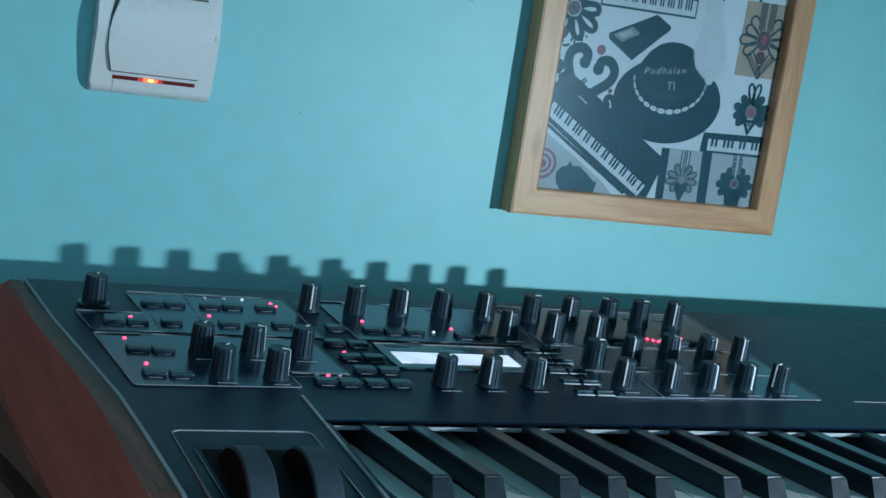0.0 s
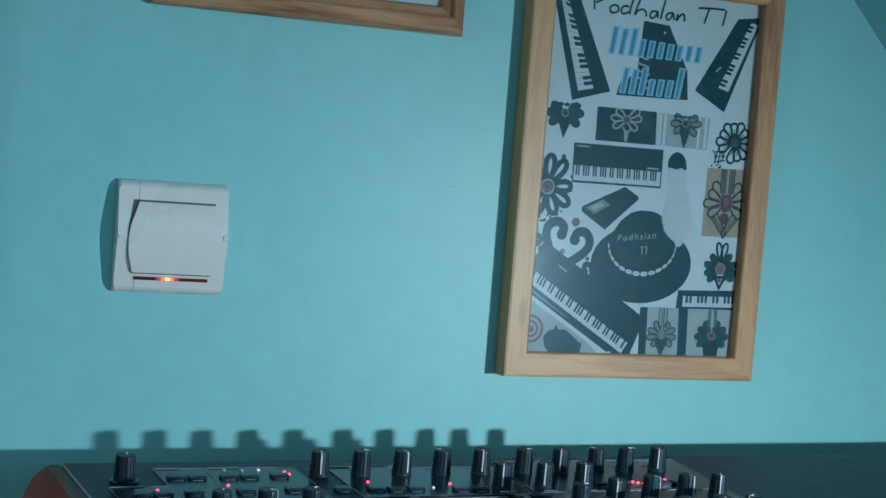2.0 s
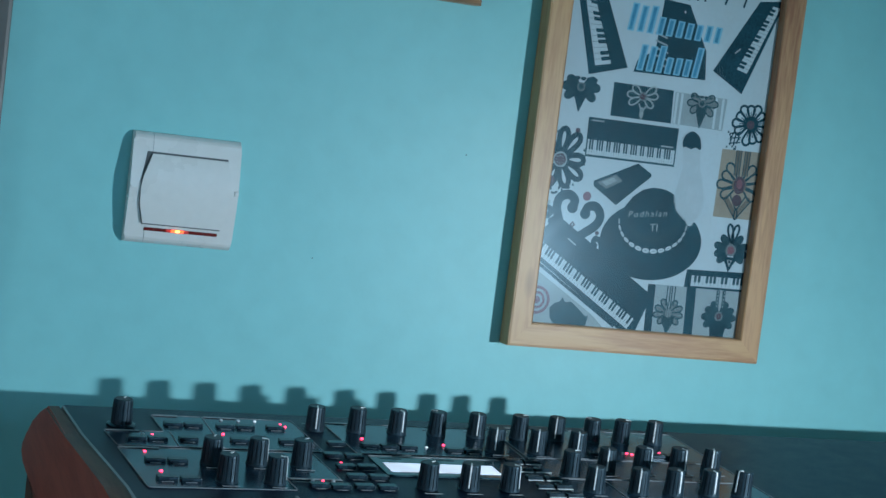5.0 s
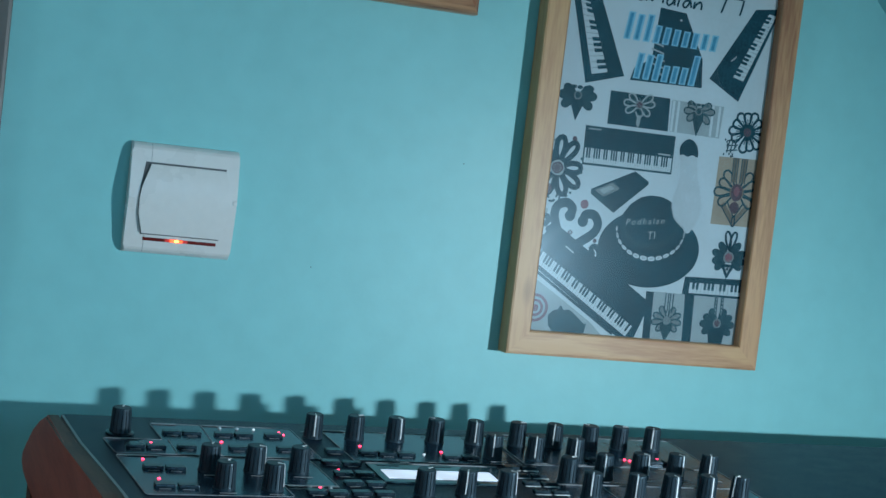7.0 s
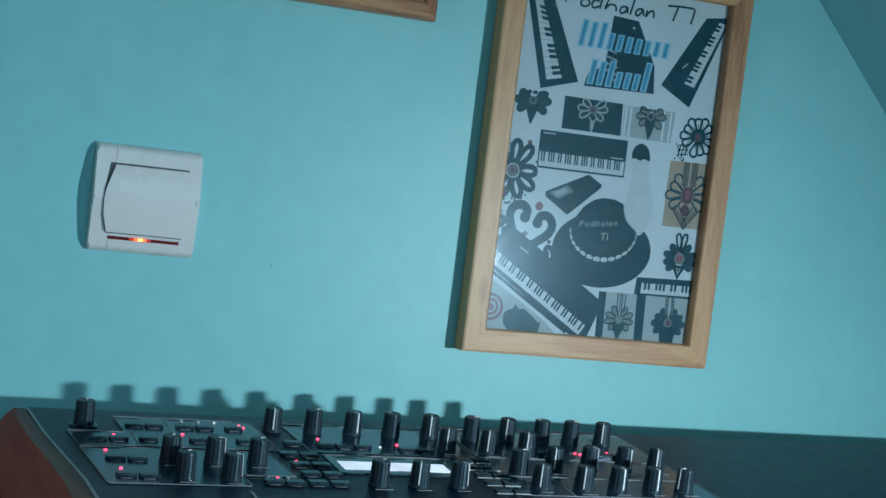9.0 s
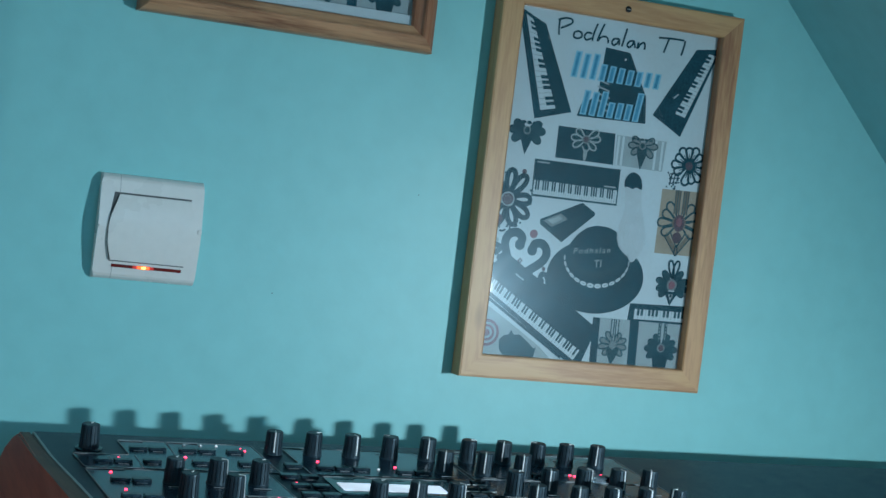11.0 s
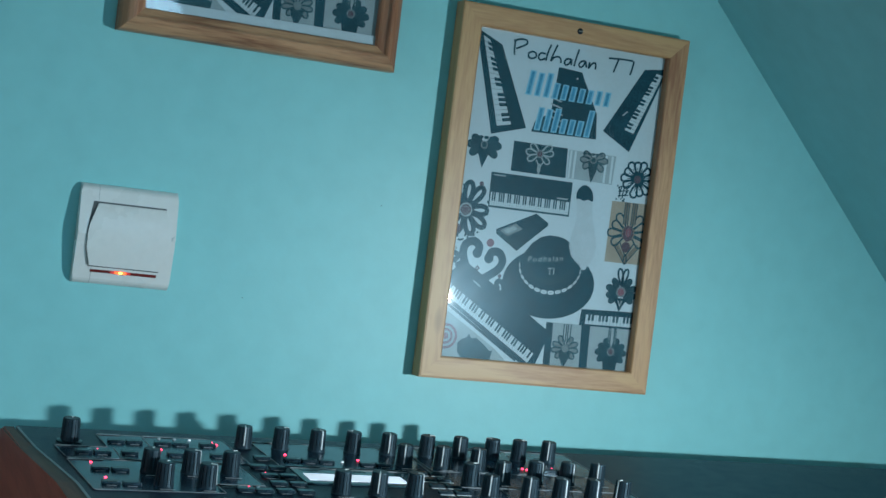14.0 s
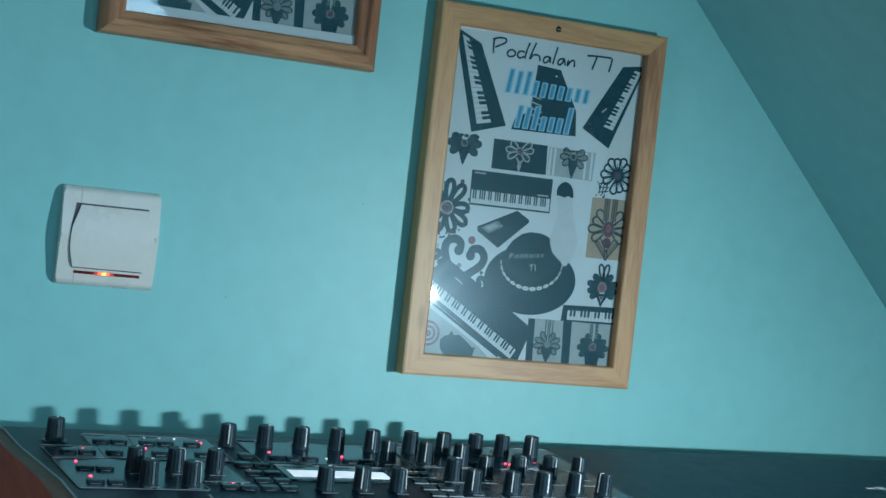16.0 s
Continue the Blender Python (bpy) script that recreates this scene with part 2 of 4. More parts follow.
def extrude_poly(pts, axis, lo, hi, bm=None):
    """A prism: pts are pairs in the plane across the axis."""
    bm = bm or bmesh.new()

    def at(a, b, c):
        return {"X": (c, a, b), "Y": (a, c, b), "Z": (a, b, c)}[axis]

    low = [bm.verts.new(at(a, b, lo)) for a, b in pts]
    high = [bm.verts.new(at(a, b, hi)) for a, b in pts]
    bm.faces.new(low)
    bm.faces.new(high[::-1])
    for i in range(len(pts)):
        j = (i + 1) % len(pts)
        bm.faces.new((low[i], low[j], high[j], high[i]))
    return bm


def lathe(rings, n=24, bm=None, knurl=0.0, centre=(0, 0)):
    """Rings of (radius, height) turned round z; knurl: depth of ribs on the side."""
    bm = bm or bmesh.new()
    loops = []
    for r, z, k in [(*q, 0)[:3] if len(q) == 2 else q for q in rings]:
        loops.append([bm.verts.new((centre[0] + (r - (knurl * k if i % 2 else 0)) * math.cos(2 * math.pi * i / n), centre[1] + (r - (knurl * k if i % 2 else 0)) * math.sin(2 * math.pi * i / n), z)) for i in range(n)])
    for a, b in zip(loops, loops[1:]):
        for i in range(n):
            j = (i + 1) % n
            bm.faces.new((a[i], a[j], b[j], b[i]))
    bm.faces.new(loops[0][::-1])
    bm.faces.new(loops[-1])
    return bm


# The room: gable wall, roof slope, knee wall, floor and the rest that closes it
SL = 1.045                                     # fall of the roof slope per metre to the right


def slope_z(x):
    return 1.4317 - SL * (x - 0.5352)


wall_pts = [(-2.3, 0), (1.3, 0), (1.3, slope_z(1.3)), (0.5352 - (2.4 - 1.4317) / SL, 2.4), (-2.3, 2.4)]
tagged(part("wall_north", extrude_poly(wall_pts, "Y", 0.0, 0.12), WALL), "turquoise painted plaster gable wall with a soft sheen", "wall", kind="structure")
tagged(part("wall_south", extrude_poly(wall_pts, "Y", -3.42, -3.3), WALL), "turquoise painted plaster wall across the room", "wall", kind="structure")
tagged(part("wall_knee", box(1.3, 1.42, -3.42, 0.12, 0, slope_z(1.3)), WALL), "low turquoise knee wall under the roof slope", "wall", kind="structure")
tagged(part("floor", box(-2.42, 1.42, -3.42, 0.12, -0.1, 0.0), FLOORWOOD), "brown wooden floor boards", "floor", kind="structure")
TOPX = wall_pts[3][0]
tagged(part("ceiling", box(-2.42, TOPX, -3.42, 0.12, 2.4, 2.5), WALL), "flat turquoise painted ceiling", "ceiling", kind="structure")
# roof slope with the opening of a roof window
WIN_X, WIN_Y = ROOFWIN


def slab_with_hole(us, vs, place):
    """One slab over the grid us by vs with its middle field open; place(u, v, side) gives the corner on either face."""
    bm = bmesh.new()
    g = [[[bm.verts.new(place(u, v, k)) for v in vs] for u in us] for k in (0, 1)]
    cells = [(i, j) for i in range(3) for j in range(3) if (i, j) != (1, 1)]
    for k in (0, 1):
        for i, j in cells:
            bm.faces.new((g[k][i][j], g[k][i + 1][j], g[k][i + 1][j + 1], g[k][i][j + 1]))
    rim = [(i, 0) for i in range(3)] + [(3, j) for j in range(3)] + [(i, 3) for i in range(3, 0, -1)] + [(0, j) for j in range(3, 0, -1)]
    hole = [(1, 1), (2, 1), (2, 2), (1, 2)]
    for loop in (rim, hole):
        for (i, j), (m, n) in zip(loop, loop[1:] + loop[:1]):
            bm.faces.new((g[0][i][j], g[0][m][n], g[1][m][n], g[1][i][j]))
    return bm


bm = slab_with_hole((TOPX, *WIN_X, 1.42), (-3.42, *WIN_Y, 0.12), lambda u, v, k: (u, v, slope_z(u) + 0.14 * k))
tagged(part("ceiling_slope", bm, SLOPE), "sloping attic ceiling painted dull turquoise", "ceiling", kind="structure")
bm = slab_with_hole((-3.42, -2.3, -1.3, 0.12), (0.0, 0.95, 2.05, 2.4), lambda u, v, k: (-2.3 - 0.12 * k, u, v))
tagged(part("wall_west", bm, WALL), "unseen turquoise plaster side wall with an opening for added fill light", "wall", kind="structure")
# fill light added from the left through an unseen, assumed opening
lamp("daylight_in_side_window", "AREA", pose(-2.37, -1.8, 1.5, 0, -90, 0), SIDE_W, SIDE_C, 1.1, 1.0)
wx = sum(WIN_X) / 2
slope_len = math.hypot(1, SL) * (WIN_X[1] - WIN_X[0])
ang = math.degrees(math.atan(SL))
lamp("daylight_in_window", "AREA", pose(wx + 0.03, sum(WIN_Y) / 2, slope_z(wx) + 0.12, 0, ang, 0), WINDOW_W, WINDOW_C, slope_len, WIN_Y[1] - WIN_Y[0])
# grey door casing at the edge of the wall
door = empty("door_1", pose(-0.1395, 0, 0), "dark grey painted door casing with a closed grey door", "door", kind="structure")
part("casing", box(-0.075, 0.0, -0.018, -0.001, 0.0, 2.08, 0.003), GREY_P, door)
part("leaf", box(-0.90, -0.078, -0.008, -0.001, 0.005, 2.06, 0.002), GREY_P, door)
part("casing", box(-0.978, -0.903, -0.018, -0.001, 0.0, 2.08, 0.003), GREY_P, door)
part("head_casing", box(-0.978, 0.0, -0.018, -0.001, 2.083, 2.155, 0.003), GREY_P, door)


# Wall things: framed prints and the light switch
INK_PUR = mat("faded_purple_print", (0.10, 0.085, 0.11), 0.55, var=0.2, scale=150, spec=0.08)
INK_TD = mat("dull_tan_print", (0.17, 0.165, 0.145), 0.55, var=0.15, scale=90, spec=0.08)
INK_LB = mat("pale_blue_print", (0.19, 0.47, 0.62), 0.55, var=0.03, scale=120, spec=0.08)


class Print:
    """Flat printed shapes on a sheet, in millimetres right and up from its lower left corner."""

    def __init__(self):
        self.v, self.f, self.k, self.mats = [], [], [], []

    def poly(self, pts, material, layer):
        n = len(self.v)
        self.v += [(a / 1000, -0.00002 * layer, b / 1000) for a, b in pts]
        self.f.append(list(range(n, n + len(pts))))
        if material not in self.mats:
            self.mats.append(material)
        self.k.append(self.mats.index(material))

    def ellipse(self, cx, cy, rx, ry, material, layer, turn=0.0, n=28, wob=0.0, a0=0.0, a1=360.0):
        t, pts = radians(turn), []
        full = a1 - a0 >= 359
        for i in range(n if full else n + 1):
            a = radians(a0 + (a1 - a0) * i / n)
            w = 1 + wob * random.uniform(-1, 1)
            x, y = rx * w * math.cos(a), ry * w * math.sin(a)
            pts.append((cx + x * math.cos(t) - y * math.sin(t), cy + x * math.sin(t) + y * math.cos(t)))
        self.poly(pts, material, layer)

    def stroke(self, pts, width, material, layer):
        """A ribbon along a line of points."""
        l, r = [], []
        for i, (x, y) in enumerate(pts):
            x0, y0 = pts[max(i - 1, 0)]
            x1, y1 = pts[min(i + 1, len(pts) - 1)]
            d = math.hypot(x1 - x0, y1 - y0) or 1
            nx, ny = -(y1 - y0) / d * width / 2, (x1 - x0) / d * width / 2
            l.append((x + nx, y + ny))
            r.append((x - nx, y - ny))
        for i in range(len(pts) - 1):
            self.poly([l[i], l[i + 1], r[i + 1], r[i]], material, layer)

    def loop(self, cx, cy, angle, length, width, line, material, layer, fill=None):
        """A teardrop petal drawn in outline, its point at (cx, cy)."""
        a, pts = radians(angle), []
        for i in range(17):
            s = i / 16 * 2 * math.pi
            p, q = length * (0.5 - 0.5 * math.cos(s)), width / 2 * math.sin(s) * (0.45 + 0.55 * (0.5 - 0.5 * math.cos(s)))
            pts.append((cx + p * math.cos(a) - q * math.sin(a), cy + p * math.sin(a) + q * math.cos(a)))
        if fill:
            self.poly(pts[:-1], fill, layer)
        self.stroke(pts, line, material, layer + 1)

    def done(self, name, parent, label=""):
        me = bpy.data.meshes.new(name)
        me.from_pydata(self.v, [], self.f)
        for m in self.mats:
            me.materials.append(m)
        me.polygons.foreach_set("material_index", self.k)
        ob = new(name, me)
        ob.parent = parent
        if label:
            ob["label"] = label
        return ob


def lerp(a, b, t):
    return (a[0] + (b[0] - a[0]) * t, a[1] + (b[1] - a[1]) * t)


def keys_print(p, quad, n, layer, black=INK, white=INK_W, depth=0.62, gaps=True):
    """White key strip with black keys: quad runs back-left, back-right, front-right, front-left."""
    a, b, c, d = quad
    p.poly(quad, white, layer)
    pat = (1, 1, 0, 1, 1, 1, 0)
    for i in range(n):
        t = (i + 1) / n
        if i < n - 1 and pat[i % 7]:
            w = 0.33 / n
            q0, q1 = lerp(a, b, t - w), lerp(a, b, t + w)
            r0, r1 = lerp(d, c, t - w), lerp(d, c, t + w)
            p.poly([q0, q1, lerp(q1, r1, depth), lerp(q0, r0, depth)], black, layer + 2)
        if gaps and i < n - 1:
            w = 0.04 / n
            p.poly([lerp(a, b, t - w), lerp(a, b, t + w), lerp(d, c, t + w), lerp(d, c, t - w)], INK_G, layer + 1)


def smooth(pts, steps=6):
    """A Catmull-Rom curve through the points."""
    out = []
    q = [pts[0]] + list(pts) + [pts[-1]]
    for a, b, c, d in zip(q, q[1:], q[2:], q[3:]):
        for i in range(steps):
            t = i / steps
            out.append(tuple(0.5 * (2 * b[k] + (c[k] - a[k]) * t + (2 * a[k] - 5 * b[k] + 4 * c[k] - d[k]) * t * t + (3 * b[k] - a[k] - 3 * c[k] + d[k]) * t ** 3) for k in (0, 1)))
    return out + [tuple(pts[-1])]


def horns(p, x, y, angle, length, width, line, material, layer, vein=None):
    """A heart of two ram's-horn scrolls that rise from one tip."""
    a = radians(angle)
    for s in (-1, 1):
        path = [(0, 0.06), (0.34, 0.33), (0.62, 0.52), (0.86, 0.53), (1.0, 0.36), (0.93, 0.18), (0.76, 0.17)]
        pts = []
        for u, v in smooth(path):
            u, v = u * length, s * v * width
            pts.append((x + u * math.cos(a) - v * math.sin(a), y + u * math.sin(a) + v * math.cos(a)))
        p.stroke(pts, line, material, layer)
        p.ellipse(*pts[-1], line * 0.62, line * 0.62, material, layer + 1, n=12)
        p.ellipse(*pts[0], line * 0.5, line * 0.5, material, layer, n=10)
        if vein:
            p.stroke(pts[6:-8], line * 0.09, vein, layer + 2)


def petal(p, cx, cy, angle, r0, r1, width, ink, layer, vein=INK_G, hollow=0.0, line=1.2):
    """A club-shaped petal that widens outwards, solid with a pale vein or drawn in outline."""
    a, pts = radians(angle), []
    shape = [(0, 0.10), (0.25, 0.24), (0.5, 0.40), (0.72, 0.50), (0.88, 0.42), (0.97, 0.24), (1.0, 0.0)]
    rim = smooth(shape, 4)
    for u, v in rim + [(u, -v) for u, v in rim[-2::-1]]:
        u, v = r0 + u * (r1 - r0), v * width * random.uniform(0.94, 1.06)
        pts.append((cx + u * math.cos(a) - v * math.sin(a), cy + u * math.sin(a) + v * math.cos(a)))
    if hollow:
        p.stroke(pts + pts[:1], line, ink, layer + 1)
        return
    p.poly(pts, ink, layer)
    q = [(cx + (r0 + k * (r1 - r0)) * math.cos(a), cy + (r0 + k * (r1 - r0)) * math.sin(a)) for k in (0.15, 0.62)]
    p.stroke(q, width * 0.10, vein, layer + 1)


def fan(p, cx, cy, r, angles, ink, layer, width=0.46, centre=INK_PUR, hollow=0.0, line=1.2, vein=INK_G, core=0.26):
    """A folk rosette: petals at given angles round a heart."""
    for k, a in enumerate(angles):
        petal(p, cx, cy, a, r * 0.25, r * (1.0 + 0.05 * (-1) ** k), r * width, ink, layer + 2 * (k % 2), vein, hollow, line)
    p.ellipse(cx, cy, r * core, r * core, vein, layer + 5, n=14, wob=0.06)
    p.ellipse(cx, cy, r * core * 0.78, r * core * 0.78, centre, layer + 6, n=14, wob=0.06)
    for i in range(6):
        p.ellipse(cx + r * core * 0.45 * math.cos(i * 1.05), cy + r * core * 0.45 * math.sin(i * 1.05), r * 0.03, r * 0.03, vein, layer + 7, n=6)


def bloom(p, cx, cy, buds, width, line, ink, fill, layer, tail=None, core=None):
    """A folk rosette of teardrop petals whose round ends lie at the given places, with a pointed tail."""
    for k, (x, y) in enumerate(buds):
        d, a = math.hypot(x - cx, y - cy), math.atan2(y - cy, x - cx)
        r0 = d * 0.22
        p.loop(cx + r0 * math.cos(a), cy + r0 * math.sin(a), math.degrees(a), d - r0 + width * 0.38, width, line, ink, layer + 2 * (k % 2), fill)
    if tail:
        half, low = tail
        p.poly([(cx - half, cy - 2), (cx + half, cy - 2), (cx + half * 0.85, cy - (cy - low) * 0.42), (cx + half * 0.30, cy - (cy - low) * 0.80), (cx, low), (cx - half * 0.30, cy - (cy - low) * 0.80), (cx - half * 0.85, cy - (cy - low) * 0.42)], ink, layer + 5)
    if core:
        p.ellipse(cx, cy, core[0], core[0], INK_G, layer + 6, n=16, wob=0.04)
        p.ellipse(cx, cy, core[0] * 0.68, core[0] * 0.68, core[1], layer + 7, n=14, wob=0.06)


def text_shape(string, size, material, parent, at, shear=0.15, turn=0.0, layer=8, name="lettering", bold=0.0, label="", spread=1.0):
    cu = bpy.data.curves.new(name, "FONT")
    cu.body, cu.size, cu.shear, cu.offset, cu.resolution_u, cu.space_character = string, size, shear, bold, 3, spread
    tmp = new(name, cu)
    me = bpy.data.meshes.new_from_object(tmp.evaluated_get(bpy.context.evaluated_depsgraph_get()))
    bpy.data.objects.remove(tmp)
    me.materials.append(material)
    ob = new(name, me)
    ob.parent = parent
    ob.matrix_basis = pose(at[0] / 1000, -0.00002 * layer, at[1] / 1000, 90, -turn, 0)
    if label:
        ob["label"] = label
    return ob


def print_shapes(sheet):
    """All that is printed on the collage sheet."""
    p = Print()                                     # slanted keyboard
    p.poly([(3.3, 292), (25.9, 282.2), (59.3, 211.3), (25.4, 201.6), (3.1, 280.2)], INK, 1)
    keys_print(p, [(13.5, 284.5), (44, 212.6), (30, 209.4), (6.6, 287.9)], 17, 2, depth=0.55)
    p.poly([(28.5, 273), (31, 272), (32.5, 269), (30, 270)], INK_G, 3)
    p.done("printed_keyboard", sheet)
    p = Print()                                     # keyboard seen end on
    p.poly([(84.7, 270.9), (108.9, 269.3), (129.2, 233.8), (131.8, 210.4), (64.8, 208.9), (67.4, 219.1), (82.3, 228.4)], INK, 1)
    p.ellipse(105, 263, 1, 1, INK_W, 2, n=8)
    for i in range(5):
        p.poly([(80 + i * 1.2, 243.5 - i * 6), (92 + i * 1.2, 240.5 - i * 6), (92 + i * 1.2, 239 - i * 6), (80 + i * 1.2, 242 - i * 6)], INK_L, 2)
    p.done("printed_keyboard", sheet)
    p = Print()
    p.poly([(173.7, 281.4), (194.7, 284.5), (196, 279), (167.7, 203.3), (137.8, 219.1)], INK, 1)
    keys_print(p, [(186.7, 279.4), (160.1, 223.1), (170.1, 220.7), (193.7, 278.5)], 17, 2, depth=0.55)
    p.poly([(156, 236.5), (160.5, 240.8), (161.6, 240), (157, 235.7)], INK_L, 3)
    p.done("printed_keyboard", sheet)
    # blue lines of lettering, as plain bars: (left, right, top) over one foot line
    for foot, first, last, tops in ((243.5, 57, 137, (262, 261, 262, 254, 253.5, 253, 252.5, 252.5, 253, 253)), (213, 70, 121, (230, 229.5, 231, 222.5, 223, 223, 234))):
        p = Print()
        for k, top in enumerate(tops):
            x = first + (last - first) * k / (len(tops) - 1)
            for half, ink, lay in ((3.1, INK_LB, 5), (1.5, INK_BLUE, 6)):
                lo, hi = foot - half * 0.7, top + half * 0.7
                lean = 0.14 * (hi - lo)
                p.poly([(x - half, lo), (x + half, lo), (x + half + lean, hi), (x - half + lean, hi)], ink, lay)
        p.done("blue_lettering", sheet, "light blue outlined lettering bars")
    # handwritten title
    pen = (((38.2, 288.5), (38.0, 282), (38.7, 275)), ((36.5, 287.5), (43.5, 290), (49.5, 289.5), (49.2, 286), (39.7, 280.8)),
           ((56.2, 280.8), (53, 278.8), (53, 275.4), (56.5, 274.4), (60.3, 276.5), (59.6, 279.8), (56.2, 280.8)), ((69.8, 280.6), (65, 280.6), (62.8, 277), (65.2, 274.4), (70, 276.6)), ((74.3, 289.8), (71.6, 281), (70.7, 274.4)),
           ((80.8, 290.6), (77.6, 282), (75.6, 275), (79, 279), (83.5, 279.6), (85.6, 277.6), (86, 274.4)), ((96, 279.6), (91.6, 279.2), (89.6, 276), (91.4, 273.6), (94.8, 275.8), (96.4, 279.6), (96.8, 274.2)),
           ((103, 289.8), (101, 281), (99.6, 273.6)), ((110.4, 280.2), (106.4, 279), (104.6, 275.8), (106.6, 273.8), (109.6, 276.4), (110.8, 280), (112.6, 274.2)), ((115.4, 279.8), (114.7, 274.2), (117.2, 278), (120.4, 280), (121.8, 278), (121.9, 274)))
    p = Print()
    for line in pen:
        p.stroke(smooth(line, 5), 1.75, INK, 8)
    p.done("title", sheet, "black handwritten title")
    p = Print()
    for line in (((134.5, 286.4), (147, 287.4), (160, 287.6)), ((144.9, 287), (143, 281), (140.9, 274.2)), ((161.2, 287.4), (160.2, 281), (158.6, 274.2))):
        p.stroke(smooth(line, 5), 1.75, INK, 8)
    p.done("title", sheet, "black handwritten title")
    # folk rosettes of the upper rows
    p = Print()
    bloom(p, 20.2, 191, ((6.7, 190.5), (9.7, 183.3), (33.7, 191.2), (30.7, 183.3), (10.5, 196), (29.8, 196.4)), 8.6, 1.3, INK, INK_2, 1, (5.8, 170.3), (3.6, INK_2))
    for i in range(5):
        p.ellipse(11 + i * 5.2, 197.6, 2.4, 1.6, INK, 5, n=12)
    p.done("printed_rosette", sheet)
    p = Print()
    p.poly([(49, 198.5), (104, 198.3), (105.3, 171.2), (49.3, 171.2)], INK, 1)
    bloom(p, 76.4, 189.8, ((64.7, 190.5), (66.9, 184.3), (87.7, 191.3), (84.4, 183.6), (68.6, 196), (85.6, 196.6)), 6.8, 1.4, INK_L, INK_2, 2, None, (3.8, INK_PUR))
    p.stroke([(73.5, 184), (76.4, 179), (77, 171.4)], 1.3, INK_L, 4)
    p.stroke([(81.5, 184), (78.2, 179), (77.3, 171.4)], 1.3, INK_L, 4)
    p.loop(77, 181, -90, 8, 3.4, 1.1, INK_L, 4)
    p.done("printed_rosette_on_black", sheet)
    p = Print()
    p.poly([(105.8, 197.5), (155.2, 197.5), (154.1, 170.8), (106.5, 171.4)], INK_L, 1)
    for x in (107, 111.5, 144, 150.5):
        p.poly([(x, 197), (x + 2.2, 197), (x + 2.2, 171.6), (x, 171.6)], PAPER, 2)
    bloom(p, 131.8, 191, ((120.7, 190.5), (123.9, 184.5), (144.2, 191.5), (140.7, 183.6), (123.6, 196), (140.6, 196.2)), 7.2, 1.2, INK_2, INK_G, 3, (5.2, 169.8), (3.4, INK_2))
    for i in range(5):
        p.ellipse(122.5 + i * 4.2, 196.3, 2.0, 1.2, INK_2, 5, n=12)
    p.done("printed_rosette_on_grey", sheet)
    p = Print()
    fan(p, 180.5, 179, 16.8, range(-100, 236, 28), INK, 1, 0.42, INK_PUR, 1, 2.0, INK_2, 0.27)
    for i in range(12):
        a = radians(-100 + 28 * i)
        p.stroke([(180.5 + k * math.cos(a), 179 + k * math.sin(a)) for k in (5, 11)], 0.9, INK_2, 2)
    for k in range(3):
        p.stroke([(163 + 3.4 * k, 160 + k), (164.6 + 3.4 * k, 170 + 1.4 * k)], 1.2, INK, 1)
        p.stroke([(162, 161.5 + 4.2 * k), (173, 163.3 + 4.2 * k)], 1.0, INK, 1)
    for i in range(14):
        p.ellipse(random.uniform(160, 172), random.uniform(157, 172), 0.8, 1.1, INK, 2, n=6)
    p.done("printed_rosette", sheet)
    # level keyboard
    p = Print()
    p.poly([(30.6, 168), (113.4, 168), (113.6, 136.2), (31.2, 136)], INK_2, 1)
    p.poly([(31.4, 167.4), (112.9, 167.4), (112.8, 150), (31.6, 150)], INK, 2)
    keys_print(p, [(32.3, 150), (112.3, 149.6), (112.4, 137.8), (32.4, 137.8)], 36, 3, depth=0.66)
    p.poly([(33.5, 166.2), (45, 166.2), (45, 165), (33.5, 165)], INK_L, 4)
    p.poly([(99, 152.6), (110.5, 152.6), (110.5, 151.2), (99, 151.2)], INK_L, 4)
    p.done("printed_keyboard", sheet)
    # scrolled flower at the edge
    p = Print()
    bloom(p, 9.7, 131.5, ((11.2, 152.5), (22.4, 149.0), (27.0, 132.2), (26.6, 120.0), (16.4, 113.6), (2.6, 113.0), (-4.0, 146.0)), 10.0, 4.5, INK, INK_W, 1)
    p.ellipse(9.9, 131, 6.4, 6.4, INK_L, 6, n=18, wob=0.05)
    p.ellipse(9.9, 131, 5.0, 5.0, INK_PUR, 7, n=14, wob=0.08)
    for i in range(8):
        p.ellipse(9.9 + 3 * math.cos(i * 0.785), 131 + 3 * math.sin(i * 0.785), 0.6, 0.6, INK_L, 8, n=6)
    p.ellipse(22.4, 155.8, 2.2, 2.2, INK_PUR, 1, n=14)
    for x, y, r in ((6, 148, 1.2), (30.5, 140.5, 1.1), (31.5, 129, 1.0), (29, 116.5, 1.2), (24, 112, 1.0), (20, 141.5, 1.6), (5, 153, 0.9)):
        p.ellipse(x, y, r, r, INK_2, 6, n=10)
    p.ellipse(3.2, 113.5, 4.2, 4.6, INK_PUR, 6, n=14, wob=0.08)
    for i in range(8):
        p.ellipse(2.0 + 2.6 * i, 104.5 + 2.6 * math.sin(i * 1.9) + 0.4 * i, 1.0, 1.9, INK, 1, turn=i * 40, n=8)
    p.done("printed_flower", sheet)
    p = Print()
    horns(p, 24.5, 66, 73, 35.5, 37, 7.6, INK, 1)
    horns(p, 54, 48, 112, 22, 16, 4.6, INK, 1)
    horns(p, -4, 74, 40, 19, 17, 4.6, INK, 1)
